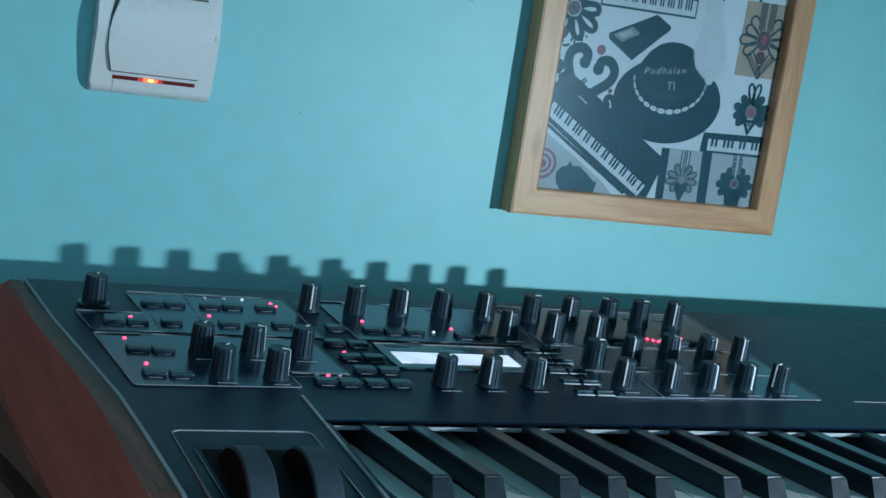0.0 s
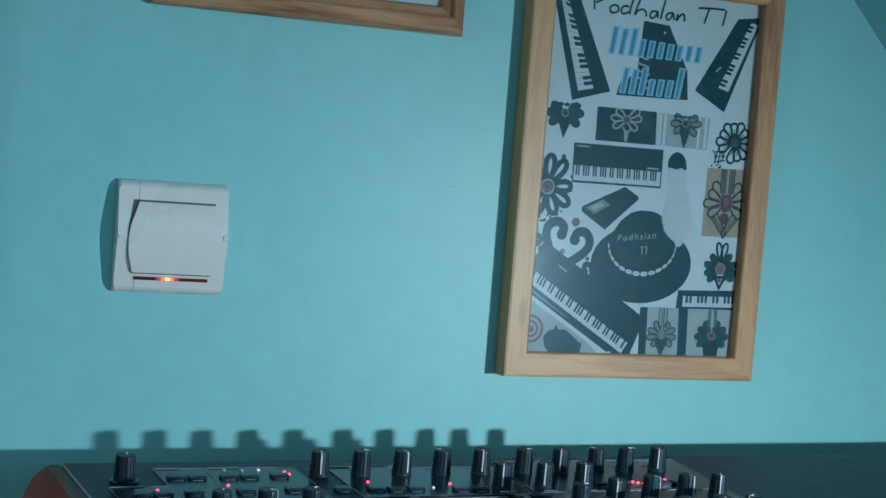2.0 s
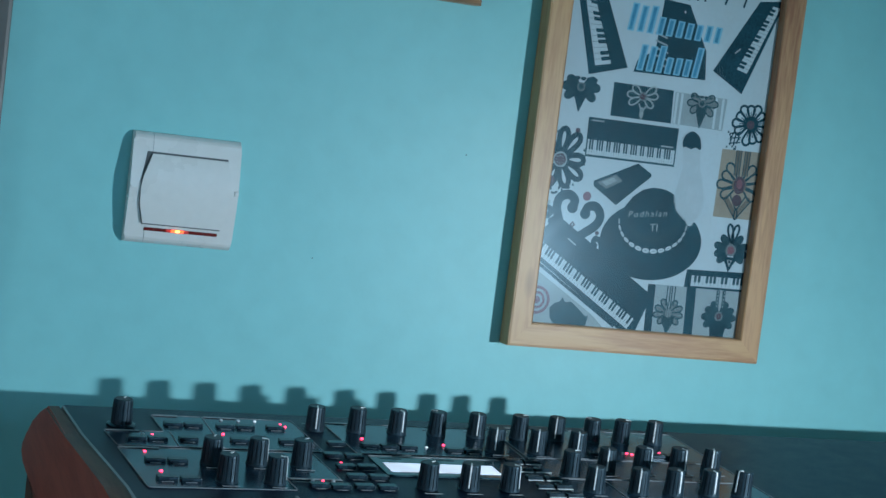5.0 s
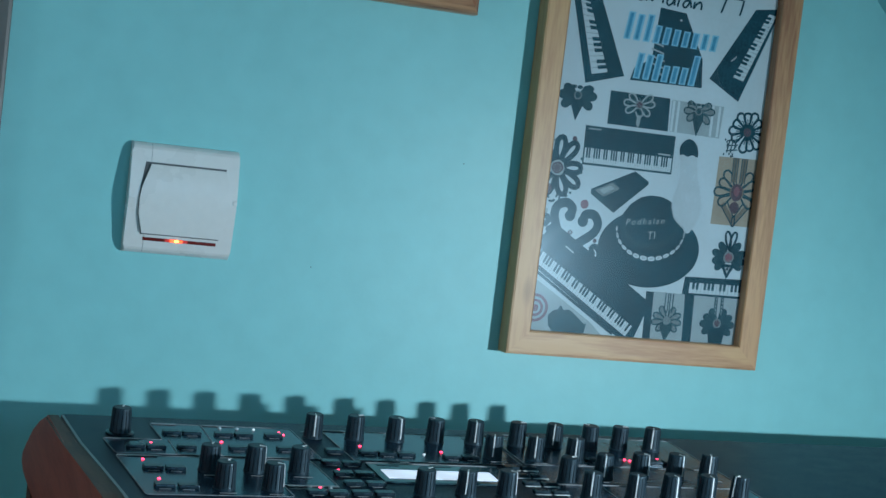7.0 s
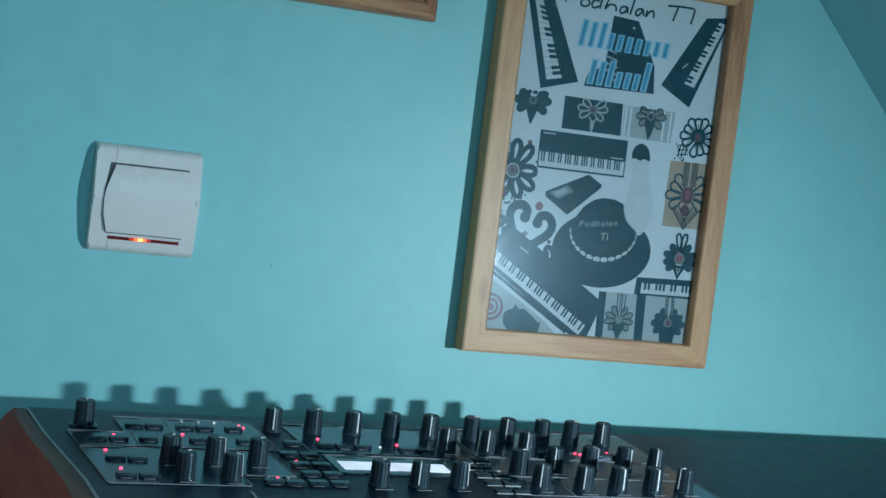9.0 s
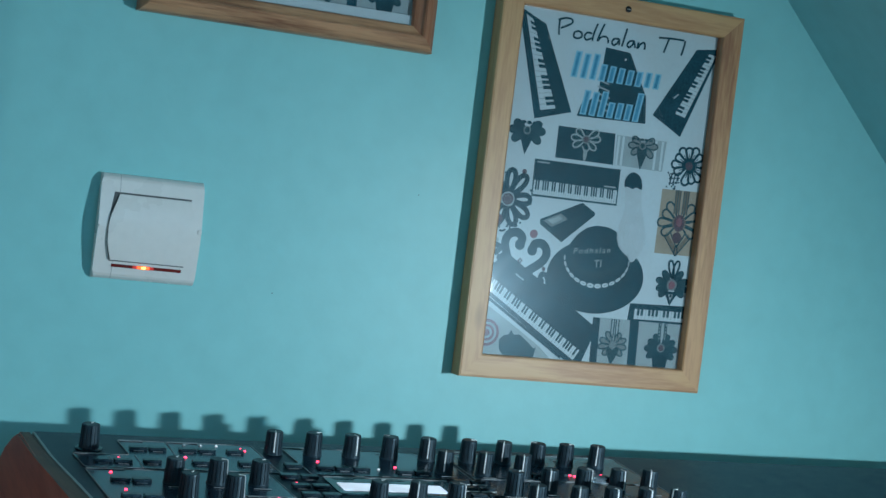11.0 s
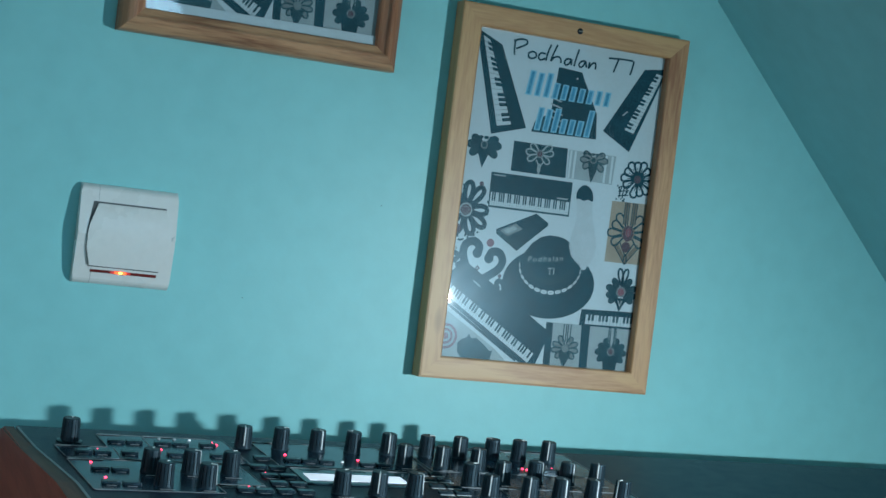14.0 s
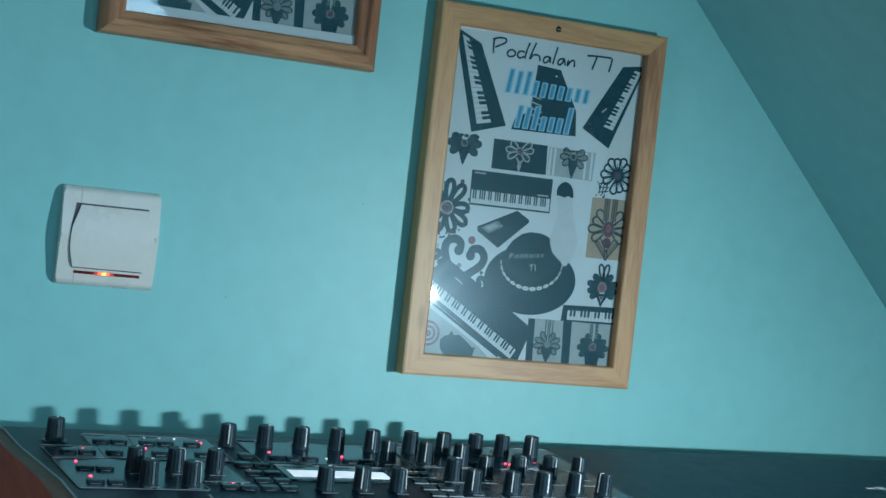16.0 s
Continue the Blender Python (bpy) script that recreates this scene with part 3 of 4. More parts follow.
    p.poly([(25.6, 80), (28.2, 82.6), (30.8, 80), (28.2, 77.2)], INK_PUR, 5)
    p.poly([(27.0, 80), (28.2, 81.2), (29.4, 80), (28.2, 78.7)], INK_L, 6)
    p.ellipse(38.1, 104.0, 3.7, 3.7, INK_RED, 1, n=18)
    p.ellipse(51.2, 75.0, 1.8, 1.8, INK_PUR, 1, n=10)
    p.ellipse(4.5, 96, 1.9, 1.9, INK_L, 1, n=10)
    p.done("printed_scroll", sheet)
    # tabletop module
    p = Print()
    p.poly([(42.3, 117.1), (42.6, 113.0), (64.9, 99.4), (64.9, 103.4)], INK_2, 1)
    p.poly([(64.9, 99.4), (93.7, 125.6), (93.7, 128), (64.9, 103.4)], INK, 1)
    p.poly([(42.3, 117.1), (80.5, 135.4), (93.7, 128), (64.9, 103.4)], INK, 2)
    p.poly([(45.5, 116.4), (61.2, 124.2), (68.5, 119.6), (54.2, 111.6)], INK_G, 3)
    p.poly([(49.5, 117), (59.5, 121.8), (63.5, 119.2), (54.2, 114.2)], INK_L, 4)
    for i in range(4):
        p.poly([(60 + i * 4, 108.5 + i * 3.6), (62.6 + i * 4, 110.6 + i * 3.6), (65.6 + i * 4, 108.8 + i * 3.6), (63 + i * 4, 106.6 + i * 3.6)], INK_2, 3)
    p.done("printed_module", sheet)
    # felt hat with a shell band
    p = Print()
    p.ellipse(101.7, 73, 47.2, 32.5, INK, 3, turn=1.5, n=52)
    p.poly([(71, 90), (74, 100), (79.5, 108), (88, 114.5), (97, 117.2), (108, 116.6), (118, 112.5), (125, 105), (130, 96), (132.5, 86), (122, 74), (103, 68), (85, 72), (75, 80)], INK, 4)
    p.ellipse(101, 93, 26, 20, INK_2, 5, turn=10, n=30)
    p.ellipse(101, 97, 25, 20, INK, 6, turn=10, n=30)
    hat = p.done("printed_hat", sheet, "black felt hat")
    p = Print()
    for i in range(14):
        a = radians(184 + 172 * i / 13)
        x, y = 101.2 + 31.4 * math.cos(a), 88.5 + 23.8 * math.sin(a)
        slope = math.degrees(math.atan2(23.8 * math.cos(a), -31.4 * math.sin(a)))
        mid = 1 - abs(i - 6.5) / 6.5
        p.ellipse(x, y, 2.3 + 1.2 * mid, 0.7 + 1.5 * mid, INK_W, 9, turn=slope, n=14)
        p.stroke([(x - 1.4 * math.cos(radians(slope)), y - 1.4 * math.sin(radians(slope))), (x + 1.4 * math.cos(radians(slope)), y + 1.4 * math.sin(radians(slope)))], 0.5, INK_G, 10)
    p.done("printed_shell_band", sheet, "white shell hat band")
    text_shape("Podhalan", 9.5, INK_L, sheet, (77, 90.5), 0.2, 7, layer=10, name="hat_lettering", spread=1.25).scale = (0.00085, 0.0008, 0.001)
    text_shape("TI", 9.5, INK_L, sheet, (98.5, 80.5), 0.1, 8, layer=10, name="hat_lettering").scale = (0.001,) * 3
    p = Print()
    pts = [(119.6, 153.5), (121.3, 140), (121.5, 128), (119.5, 120), (118.5, 112), (120.5, 104), (125, 98.5), (130.5, 94.5), (134.5, 90.0), (139.5, 94.5), (143, 102), (144.6, 111), (142.5, 121), (140, 130), (137.6, 141), (136.0, 153.2)]
    rim = smooth(pts, 5)
    p.poly(rim, FEATHER, 11)
    # down at the edge and along the quill
    for x, y in rim:
        if y > 134:
            continue
        for i in range(8):
            a = math.atan2(y - 110, x - 131) + random.uniform(-1.2, 0.9)
            k = random.uniform(0.5, 1.9)
            p.stroke([(x - 1.6 * math.cos(a), y - 1.6 * math.sin(a)), (x + k * 0.5 * math.cos(a), y + k * 0.5 * math.sin(a)), (x + k * math.cos(a + 0.3), y + k * math.sin(a + 0.3))], random.uniform(0.25, 0.6), FEATHER, 11.1 + 0.006 * len(p.f) / 2)
    for i in range(70):
        y = random.uniform(97, 150)
        half = 7.0 if y > 130 else 7.0 + 5.0 * math.sin((130 - y) / 33 * math.pi)
        x = 130 + random.uniform(-half, half) * 0.9
        p.stroke([(x, y), (x + random.uniform(-0.6, 0.6), y - random.uniform(2, 6))], 0.5, FEATHER_S, 13.4 + 0.01 * i)
    p.done("printed_feather", sheet, "white feather with a dark tip")
    p = Print()
    p.poly(smooth([(119.3, 153.2), (118.6, 158.5), (121, 164), (126.4, 167.2), (132, 165), (135.2, 160.5), (136.2, 153), (131, 154.2), (127, 152.6), (122, 154)], 4), INK, 14.5)
    p.done("printed_feather_tip", sheet)
    # boxed rosettes
    p = Print()
    p.poly([(156.7, 156.2), (199, 157.1), (199, 99.4), (156.3, 99.2)], INK_TAN, 1)
    for s_ in (-1, 1):
        p.poly([(177.5, 98.5), (177.5 + 13.5 * s_, 115), (177.5 + 11 * s_, 119), (177.5, 105)], INK_TD, 2)
        p.stroke([(177.5 + 14 * s_, 116), (177.5, 98.5)], 1.0, INK_2, 3)
        p.stroke([(177.5 + 7.6 * s_, 119), (177.5, 106)], 1.3, INK_2, 5)
        p.poly([(177.5 + 1.6 * s_, 136), (177.5 + 6.4 * s_, 136), (177.5 + 6.8 * s_, 156.6), (177.5 + 1.4 * s_, 156.6)], INK_TD, 6)
        for e in (1.6, 4.0, 6.4):
            p.stroke([(177.5 + e * s_, 135), (177.5 + e * 1.05 * s_, 156.6)], 0.8, INK_2, 7)
    fan(p, 177.5, 127.5, 20.5, (127, 153, 182, 214, 53, 27, -2, -34), INK_2, 2, 0.36, INK_PUR, 1, 1.7, INK_TD, 0.34)
    p.ellipse(177.5, 127.5, 5.6, 7.6, INK_PUR, 10, n=20, wob=0.04)
    p.ellipse(177.5, 128.5, 3.0, 4.2, INK_RED, 11, n=16, wob=0.08)
    p.ellipse(177.0, 114.6, 4.6, 5.0, INK_PUR, 6, n=16)
    p.loop(177.5, 108, -90, 9.5, 4, 1.2, INK, 8)
    p.done("printed_rosette_on_tan", sheet)
    p = Print()
    bloom(p, 177.8, 72.3, ((164.6, 75.6), (165.4, 68.8), (169.7, 82.0), (168.4, 63.6), (191.3, 76.2), (191.4, 69.3), (185.9, 82.6), (188.4, 64.6)), 7.6, 1.0, INK, INK_2, 1, None, (5.2, INK_RED))
    p.poly([(170.5, 66.5), (186, 66.5), (181.5, 60), (178, 53.5), (174.5, 60)], INK, 5)
    p.poly([(175.5, 64), (180.6, 64), (178, 58)], INK_L, 6)
    p.ellipse(178, 62.6, 1.1, 1.4, INK, 7, n=8)
    for s_ in (-1, 1):
        p.loop(178, 78, 90 + s_ * 14, 16.5, 6.5, 2.0, INK, 7)
    p.ellipse(178, 85.5, 1.0, 1.3, INK, 7, n=8)
    p.done("printed_rosette", sheet)
    p = Print()
    p.poly([(138.8, 52.8), (200, 54.6), (200, 37.9), (137.8, 37.5)], INK, 1)
    keys_print(p, [(144.2, 48.2), (200, 49.2), (200, 40), (144, 39.2)], 15, 2, INK_2)
    p.done("printed_keyboard", sheet)
    p = Print()
    p.poly([(104.2, 37.6), (150.2, 37.6), (152, -4), (105.8, -4)], INK, 2)
    p.poly([(111.3, 37.9), (140.9, 37.9), (143.2, -4), (112.8, -4)], INK_L, 3)
    bloom(p, 126.6, 14.6, ((115.8, 18.4), (120.6, 23.8), (115.0, 12.6), (131.8, 23.4), (136.9, 19.2), (137.7, 13.2), (119.6, 7.4), (134.6, 7.6)), 6.4, 1.3, INK_2, INK_G, 4, (6.4, -3.4), (3.6, INK_G))
    for s_ in (-1, 1):
        for e in (0.9, 3.6):
            p.stroke([(126.8 + e * s_, 21), (126.6 + e * s_, 37.6)], 1.0, INK_2, 10)
    p.done("printed_rosette_on_grey", sheet)
    p = Print()
    p.poly([(150, 37.4), (199, 37.8), (199, -4), (151.6, -4)], INK_L, 3)
    bloom(p, 174.8, 15.6, ((161.2, 14.6), (163.9, 20.4), (168.7, 25.0), (163.9, 8.3), (180.2, 25.2), (185.9, 20.8), (188.7, 14.8), (186.0, 8.3)), 7.2, 1.2, INK, INK_2, 4, None, (4.0, INK_PUR))
    p.poly([(166, 12), (184, 12), (181, -3.5), (169, -3.5)], INK, 8)
    for s_ in (-1, 1):
        p.poly([(174.8 + 1.4 * s_, 22), (174.8 + 4.6 * s_, 22), (174.2 + 4.4 * s_, 37.6), (174.2 + 1.4 * s_, 37.6)], INK_2, 11)
        for i in range(5):
            p.ellipse(174.6 + 3 * s_, 24 + 3 * i, 0.7, 0.9, INK_L, 12, n=6)
    p.done("printed_rosette_on_grey", sheet)
    # large slanted keyboard and what lies below it
    p = Print()
    p.poly([(-3, 66), (13.7, 86.8), (109.1, 28), (97, -4), (86, -5), (-3, 52)], INK, 7)
    p.poly([(16, 84.5), (24, 79.5), (22, 75), (13, 80)], INK_2, 8)
    keys_print(p, [(0.5, 66.2), (94.9, 7.4), (89.5, -1.5), (-4, 56.4)], 37, 9, depth=0.66)
    p.poly([(26, 69), (34, 64), (33.4, 63), (25.4, 68)], INK_L, 9)
    p.done("printed_keyboard", sheet)
    p = Print()
    p.stroke([(-3, 49.5), (77.4, -0.2)], 2.4, INK, 7)
    p.done("printed_line", sheet)
    p = Print()
    p.poly([(-4, 44), (30, 24), (56, 8), (70, -4), (-4, -4)], INK_L, 2)
    for r, c in ((11.6, INK_RED), (9.2, INK_L), (7.2, INK_RED), (5.0, INK_L), (3.0, INK_RED)):
        p.ellipse(5.2, 16.4, r, r, c, 3, n=30)
        p.v = [(x, y - 0.000015 * len(p.f), z) if i >= len(p.v) - 30 else (x, y, z) for i, (x, y, z) in enumerate(p.v)]
    p.done("printed_rings", sheet, "faded red rings")
    p = Print()
    p.poly([(18.5, 3), (17.5, 11), (22, 15.5), (25.5, 16), (28, 20), (31, 16.2), (36, 17), (44, 11.5), (50.5, 6), (53, 7), (51, -3), (24, -3)], INK_2, 5)
    p.done("printed_dark_shape", sheet)


def rail_set(root, w, h, profile, mats):
    """Four mitred rails round an opening w by h; profile: (inset from outside, depth) pairs; outside lower left at 0, 0."""
    def corner(i, sx, sz):
        return (i if sx < 0 else w - i, i if sz < 0 else h - i)
    ends = ((-1, -1), (1, -1), (1, 1), (-1, 1))
    for k in range(4):
        bm = bmesh.new()
        loops = []
        for e in (ends[k], ends[(k + 1) % 4]):
            loops.append([bm.verts.new((corner(i, *e)[0], d, corner(i, *e)[1])) for i, d in profile])
        n = len(profile)
        for i in range(n):
            j = (i + 1) % n
            bm.faces.new((loops[0][i], loops[0][j], loops[1][j], loops[1][i]))
        bm.faces.new(loops[0][::-1])
        bm.faces.new(loops[1])
        bm.edges.ensure_lookup_table()
        pairs_ = [{loops[0][i], loops[1][i]} for i in range(n)]
        es = [e for e in bm.edges if set(e.verts) in pairs_ and e.verts[0].co.y < -0.012]
        bmesh.ops.bevel(bm, geom=es, offset=0.0007, segments=2, affect="EDGES")
        part("rail", bm, mats[k], root)


def framed_picture(x, z, w, h, profile, mats, open_w, open_h, inset, label, sheet_label, lift=0.0, lean_out=0.0):
    root = empty("framed_picture", pose(x, -lean_out, z, 0, 0, math.degrees(lean_out / w)), label, "picture", "framed prints")
    rail_set(root, w, h, profile, mats)
    bm = box(inset - 0.004, w - inset + 0.004, -0.0078, -0.0060, inset - 0.004, h - inset + 0.004)
    part("print_backing", bm, PAPER, root)
    sheet = part("print_sheet", box(-0.003, open_w + 0.003, 0.00002, 0.00015, -0.003, open_h + 0.003), PAPER, root, sheet_label, m=pose(inset, -0.008, inset + lift))
    g = part("glass_pane", box(inset - 0.002, w - inset + 0.002, -0.0122, -0.0112, inset - 0.002, h - inset + 0.002), GLASS, root, "clear reflecting picture glass", m=pose(0.0, -0.0005, 0, -0.5 if lean_out else 0.0, 0, 0.88 if lean_out else 0.0))
    g.visible_shadow = False
    part("back_board", box(0.006, w - 0.006, -0.0058, -0.0012, 0.006, h - 0.006), CHEEK_T, root)
    return root, sheet


FEATHER_S = mat("shaded_feather_print", (0.44, 0.545, 0.59), 0.55, var=0.1, scale=90, spec=0.08)
FEATHER = mat("feather_print", (0.415, 0.510, 0.555), 0.55, var=0.025, scale=90, spec=0.08)
PINE_V = wood("pale_pine_upright", (0.565, 0.325, 0.152), (0.43, 0.210, 0.097), "Z", 0.9, 0.42)
PINE_K = wood("knotty_pine_upright", (0.56, 0.312, 0.150), (0.30, 0.125, 0.060), "Z", 0.40, 0.42, knots=0.27)
PINE_RV = wood("reddish_pine_upright", (0.46, 0.21, 0.11), (0.26, 0.095, 0.05), "Z", 0.8, 0.42)
flat_profile = [(0.0, -0.0005), (0.0, -0.0165), (0.001, -0.0175), (0.0190, -0.0175), (0.0196, -0.0168), (0.0196, -0.0005)]
low, low_sheet = framed_picture(0.2668, 1.0532, 0.2327, 0.3357, flat_profile, (PINE, PINE_K, PINE, PINE_V), 0.1980, 0.2985, 0.0195, "pale pine picture frame with black and white collage print", "white sheet printed with keyboards, rosettes and a black hat", lift=0.0018, lean_out=0.0012)
print_shapes(low_sheet)
nail = part("screw", lathe([(0.0028, 0), (0.0028, 0.0006), (0.0016, 0.0011)], 14), STEEL_B, low, "small dark screw head", m=pose(0.1163, -0.0175, 0.3262, 90))
part("screw_slot", box(-0.002, 0.002, -0.0003, 0.0003, 0.0008, 0.0014), SCREW, nail)
moulded = [(0.0, -0.0005), (0.0, -0.0115), (0.0015, -0.0150), (0.0060, -0.0198), (0.0105, -0.0222), (0.0124, -0.0218), (0.0134, -0.0188), (0.0165, -0.0168), (0.0192, -0.0156), (0.0205, -0.0138), (0.0205, -0.0005)]
up, up_sheet = framed_picture(-0.0316, 1.3165, 0.2430, 0.3450, moulded, (PINE_R, PINE_RV, PINE_R, PINE_RV), 0.2020, 0.3040, 0.0205, "reddish moulded pine picture frame with the same collage print", "white-edged sheet printed with keyboards and rosettes", lift=0.0)
for src in list(low_sheet.children):
    c = again(src, up_sheet, src.matrix_basis.copy())
    c.matrix_basis = pose(0.003, 0, 0.0085) @ c.matrix_basis
part("white_margin", box(-0.004, 0.206, -0.0024, -0.0021, -0.004, 0.0082), PAPER, up_sheet)


# grey that paints the shadow inside the white switch's recess
RECESS = mat("grey_plastic_gap", (0.10, 0.11, 0.12), 0.6, var=0.1, scale=60)


SEAM = mat("grey_seam", (0.34, 0.36, 0.37), 0.6, var=0.1, scale=60)


def light_switch():
    root = empty("light_switch", pose(-0.0036, 0, 1.1478), "white plastic rocker light switch with a glowing orange lamp", "switch")
    # plate whose face folds along a level ridge
    hw, hh = 0.0405, 0.0411

    def face(z):
        """Depth of the plate's bowed face at a height."""
        return -0.0130 + 0.0060 * abs(z / hh) ** 1.12 + 0.0034 * max(0.0, (abs(z / hh) - 0.90) / 0.10) ** 2

    rows = [hh * (-1 + i / 20) for i in range(41)]
    bm = extrude_poly([(-0.0005, -hh)] + [(face(z), z * 0.988) for z in rows] + [(-0.0005, hh)], "X", -hw, hw)
    bmesh.ops.bevel(bm, geom=[e for e in bm.edges if abs(e.verts[0].co.x - e.verts[1].co.x) < 1e-6 and min(v.co.y for v in e.verts) < -0.006], offset=0.0012, segments=2, affect="EDGES")
    part("plate", bm, WHITE_P, root)
    for sx in (-0.0257,):
        bm = extrude_poly([(-0.005, -hh + 0.001)] + [(face(z) - 0.0002, z * 0.985) for z in rows] + [(-0.005, hh - 0.001)], "X", sx - 0.00015, sx + 0.00015)
        part("seam", bm, SEAM, root, "fine seam line")

    def curve_at(table, z):
        for (z0, x0), (z1, x1) in zip(table, table[1:]):
            if z0 <= z <= z1:
                return x0 + (x1 - x0) * (z - z0) / (z1 - z0)
        return table[-1][1] if z > table[-1][0] else table[0][1]

    def slab(left, right, z0, z1, y_of, depth, n=15):
        bm = bmesh.new()
        zs = [z0 + (z1 - z0) * i / n for i in range(n + 1)]
        outline = [(curve_at(left, z), z) for z in zs] + [(curve_at(right, z), z) for z in reversed(zs)]
        fr = [bm.verts.new((x, y_of(z), z)) for x, z in outline]
        bk = [bm.verts.new((x, y_of(z) + depth, z)) for x, z in outline]
        m = len(outline)
        for i in range(n):
            bm.faces.new((fr[i], fr[i + 1], fr[m - 2 - i], fr[m - 1 - i]))
        for i in range(m):
            j = (i + 1) % m
            bm.faces.new((fr[i], fr[j], bk[j], bk[i]))
        return bm

    r_left = [(-0.0257, -0.0283), (-0.012, -0.0320), (0.0, -0.0326), (0.008, -0.0316), (0.0257, -0.0258)]
    r_right = [(-0.0257, 0.0297), (-0.012, 0.0335), (0.0, 0.0348), (0.010, 0.0340), (0.0257, 0.0304)]
    o_left = [(-0.0262, -0.0287), (-0.012, -0.0324), (0.0, -0.0331), (0.008, -0.0325), (0.0264, -0.0298)]
    o_right = [(-0.0262, 0.0298), (-0.012, 0.0336), (0.0, 0.0349), (0.010, 0.0341), (0.0264, 0.0306)]
    # thin grey slab paints the shade in the gap beside the rocker
    part("recess", slab(o_left, o_right, -0.0267, 0.0271, lambda z: face(z) - 0.00025, 0.002), RECESS, root, "shaded gap round the rocker")
    part("rocker", slab(r_left, r_right, -0.0257, 0.0257, lambda z: -0.0146 + (0.0034 if z > 0 else 0.0024) * (z / 0.0257) ** 2, 0.007, 24), WHITE_P, root, "white rocker pressed in at its top")
    part("lug", box(0.0372, 0.0407, -0.0136, -0.0100, 0.0002, 0.0046, 0.0009), WHITE_P, root, "small white lug beside the rocker")
    lens = part("lamp_lens", box(-0.0265, 0.0285, face(-0.0300) - 0.0006, -0.0060, -0.0312, -0.0287, 0.0003), LENS_R, root, "dark red lens strip")
    part("lamp_halo", box(-0.0100, 0.0070, face(-0.0300) - 0.00075, -0.0080, -0.0311, -0.0288, 0.0003), LED_DIM, lens, "dull red glow in the lens")
    part("lamp_glow", box(-0.0064, 0.0034, face(-0.0300) - 0.0009, -0.0080, -0.0310, -0.0289, 0.0003), LED_O, lens, "glowing orange neon lamp")
    part("lamp_core", box(-0.0030, 0.0004, face(-0.0300) - 0.0011, -0.0080, -0.0308, -0.0291, 0.0003), LED_OC, lens)


light_switch()
for x, z in SPECKS:
    tagged(part("wall_speck", lathe([(0.0006, 0), (0.0003, 0.0004)], 7), SPECK, m=pose(x, -0.0003, z, 90)), "tiny dark speck on the turquoise wall", "speck", "wall specks")


# The keyboard synthesizer, built in the plane of its panel: x along, y away from the player, z off the panel
TILT_Y, TILT_X, PANEL_Z = 0.0662, 0.0117, 0.9964
ux, uy = Vector((1, 0, TILT_X)).normalized(), Vector((0, 1, TILT_Y)).normalized()
uz = ux.cross(uy).normalized()
M = Matrix(((ux.x, uy.x, uz.x, 0.0), (ux.y, uy.y, uz.y, -0.2), (ux.z, uy.z, uz.z, PANEL_Z), (0, 0, 0, 1)))
synth = empty("synthesizer", M, "black keyboard synthesizer with knobs, red lights and red-brown wooden cheeks", "synthesizer")
XL, XR = -0.0868, 0.862


def yy(y):
    return y + 0.2


# case: panel block, left block with the wheels, key bed
bm = extrude_poly([(yy(-0.2860), -0.062), (yy(-0.2860), -0.0030), (yy(-0.3205), -0.0026), (yy(-0.3235), -0.0004), (yy(-0.3228), 0.0), (yy(-0.104), 0.0), (yy(-0.0995), -0.0015), (yy(-0.0975), -0.006), (yy(-0.0975), -0.062)], "X", XL, XR)
part("panel_case", bm, CASE, synth, "black textured metal panel")
bm = extrude_poly([(yy(-0.47), -0.062), (yy(-0.47), -0.006), (yy(-0.466), -0.002), (yy(-0.40), 0.00012), (yy(-0.2950), 0.00012), (yy(-0.2950), -0.062)], "X", XL, 0.0250)
part("wheel_case", bm, CASE, synth)
part("wheel_case_side", box(0.0275, 0.0312, yy(-0.468), yy(-0.3240), -0.062, -0.0008, 0.0008), CASE, synth)
part("key_bed", box(0.0315, XR, yy(-0.47), yy(-0.2865), -0.062, -0.034), CASE, synth)
part("front_rail", box(0.0315, XR, yy(-0.478), yy(-0.4705), -0.062, -0.018, 0.001), CASE, synth)
part("edge_strip", box(0.0252, 0.0272, yy(-0.468), yy(-0.291), -0.0018, 0.0010, 0.0003), LINE, synth, "grey edge strip beside the keys")
# cheeks: level wooden ends that stand above the sloping panel


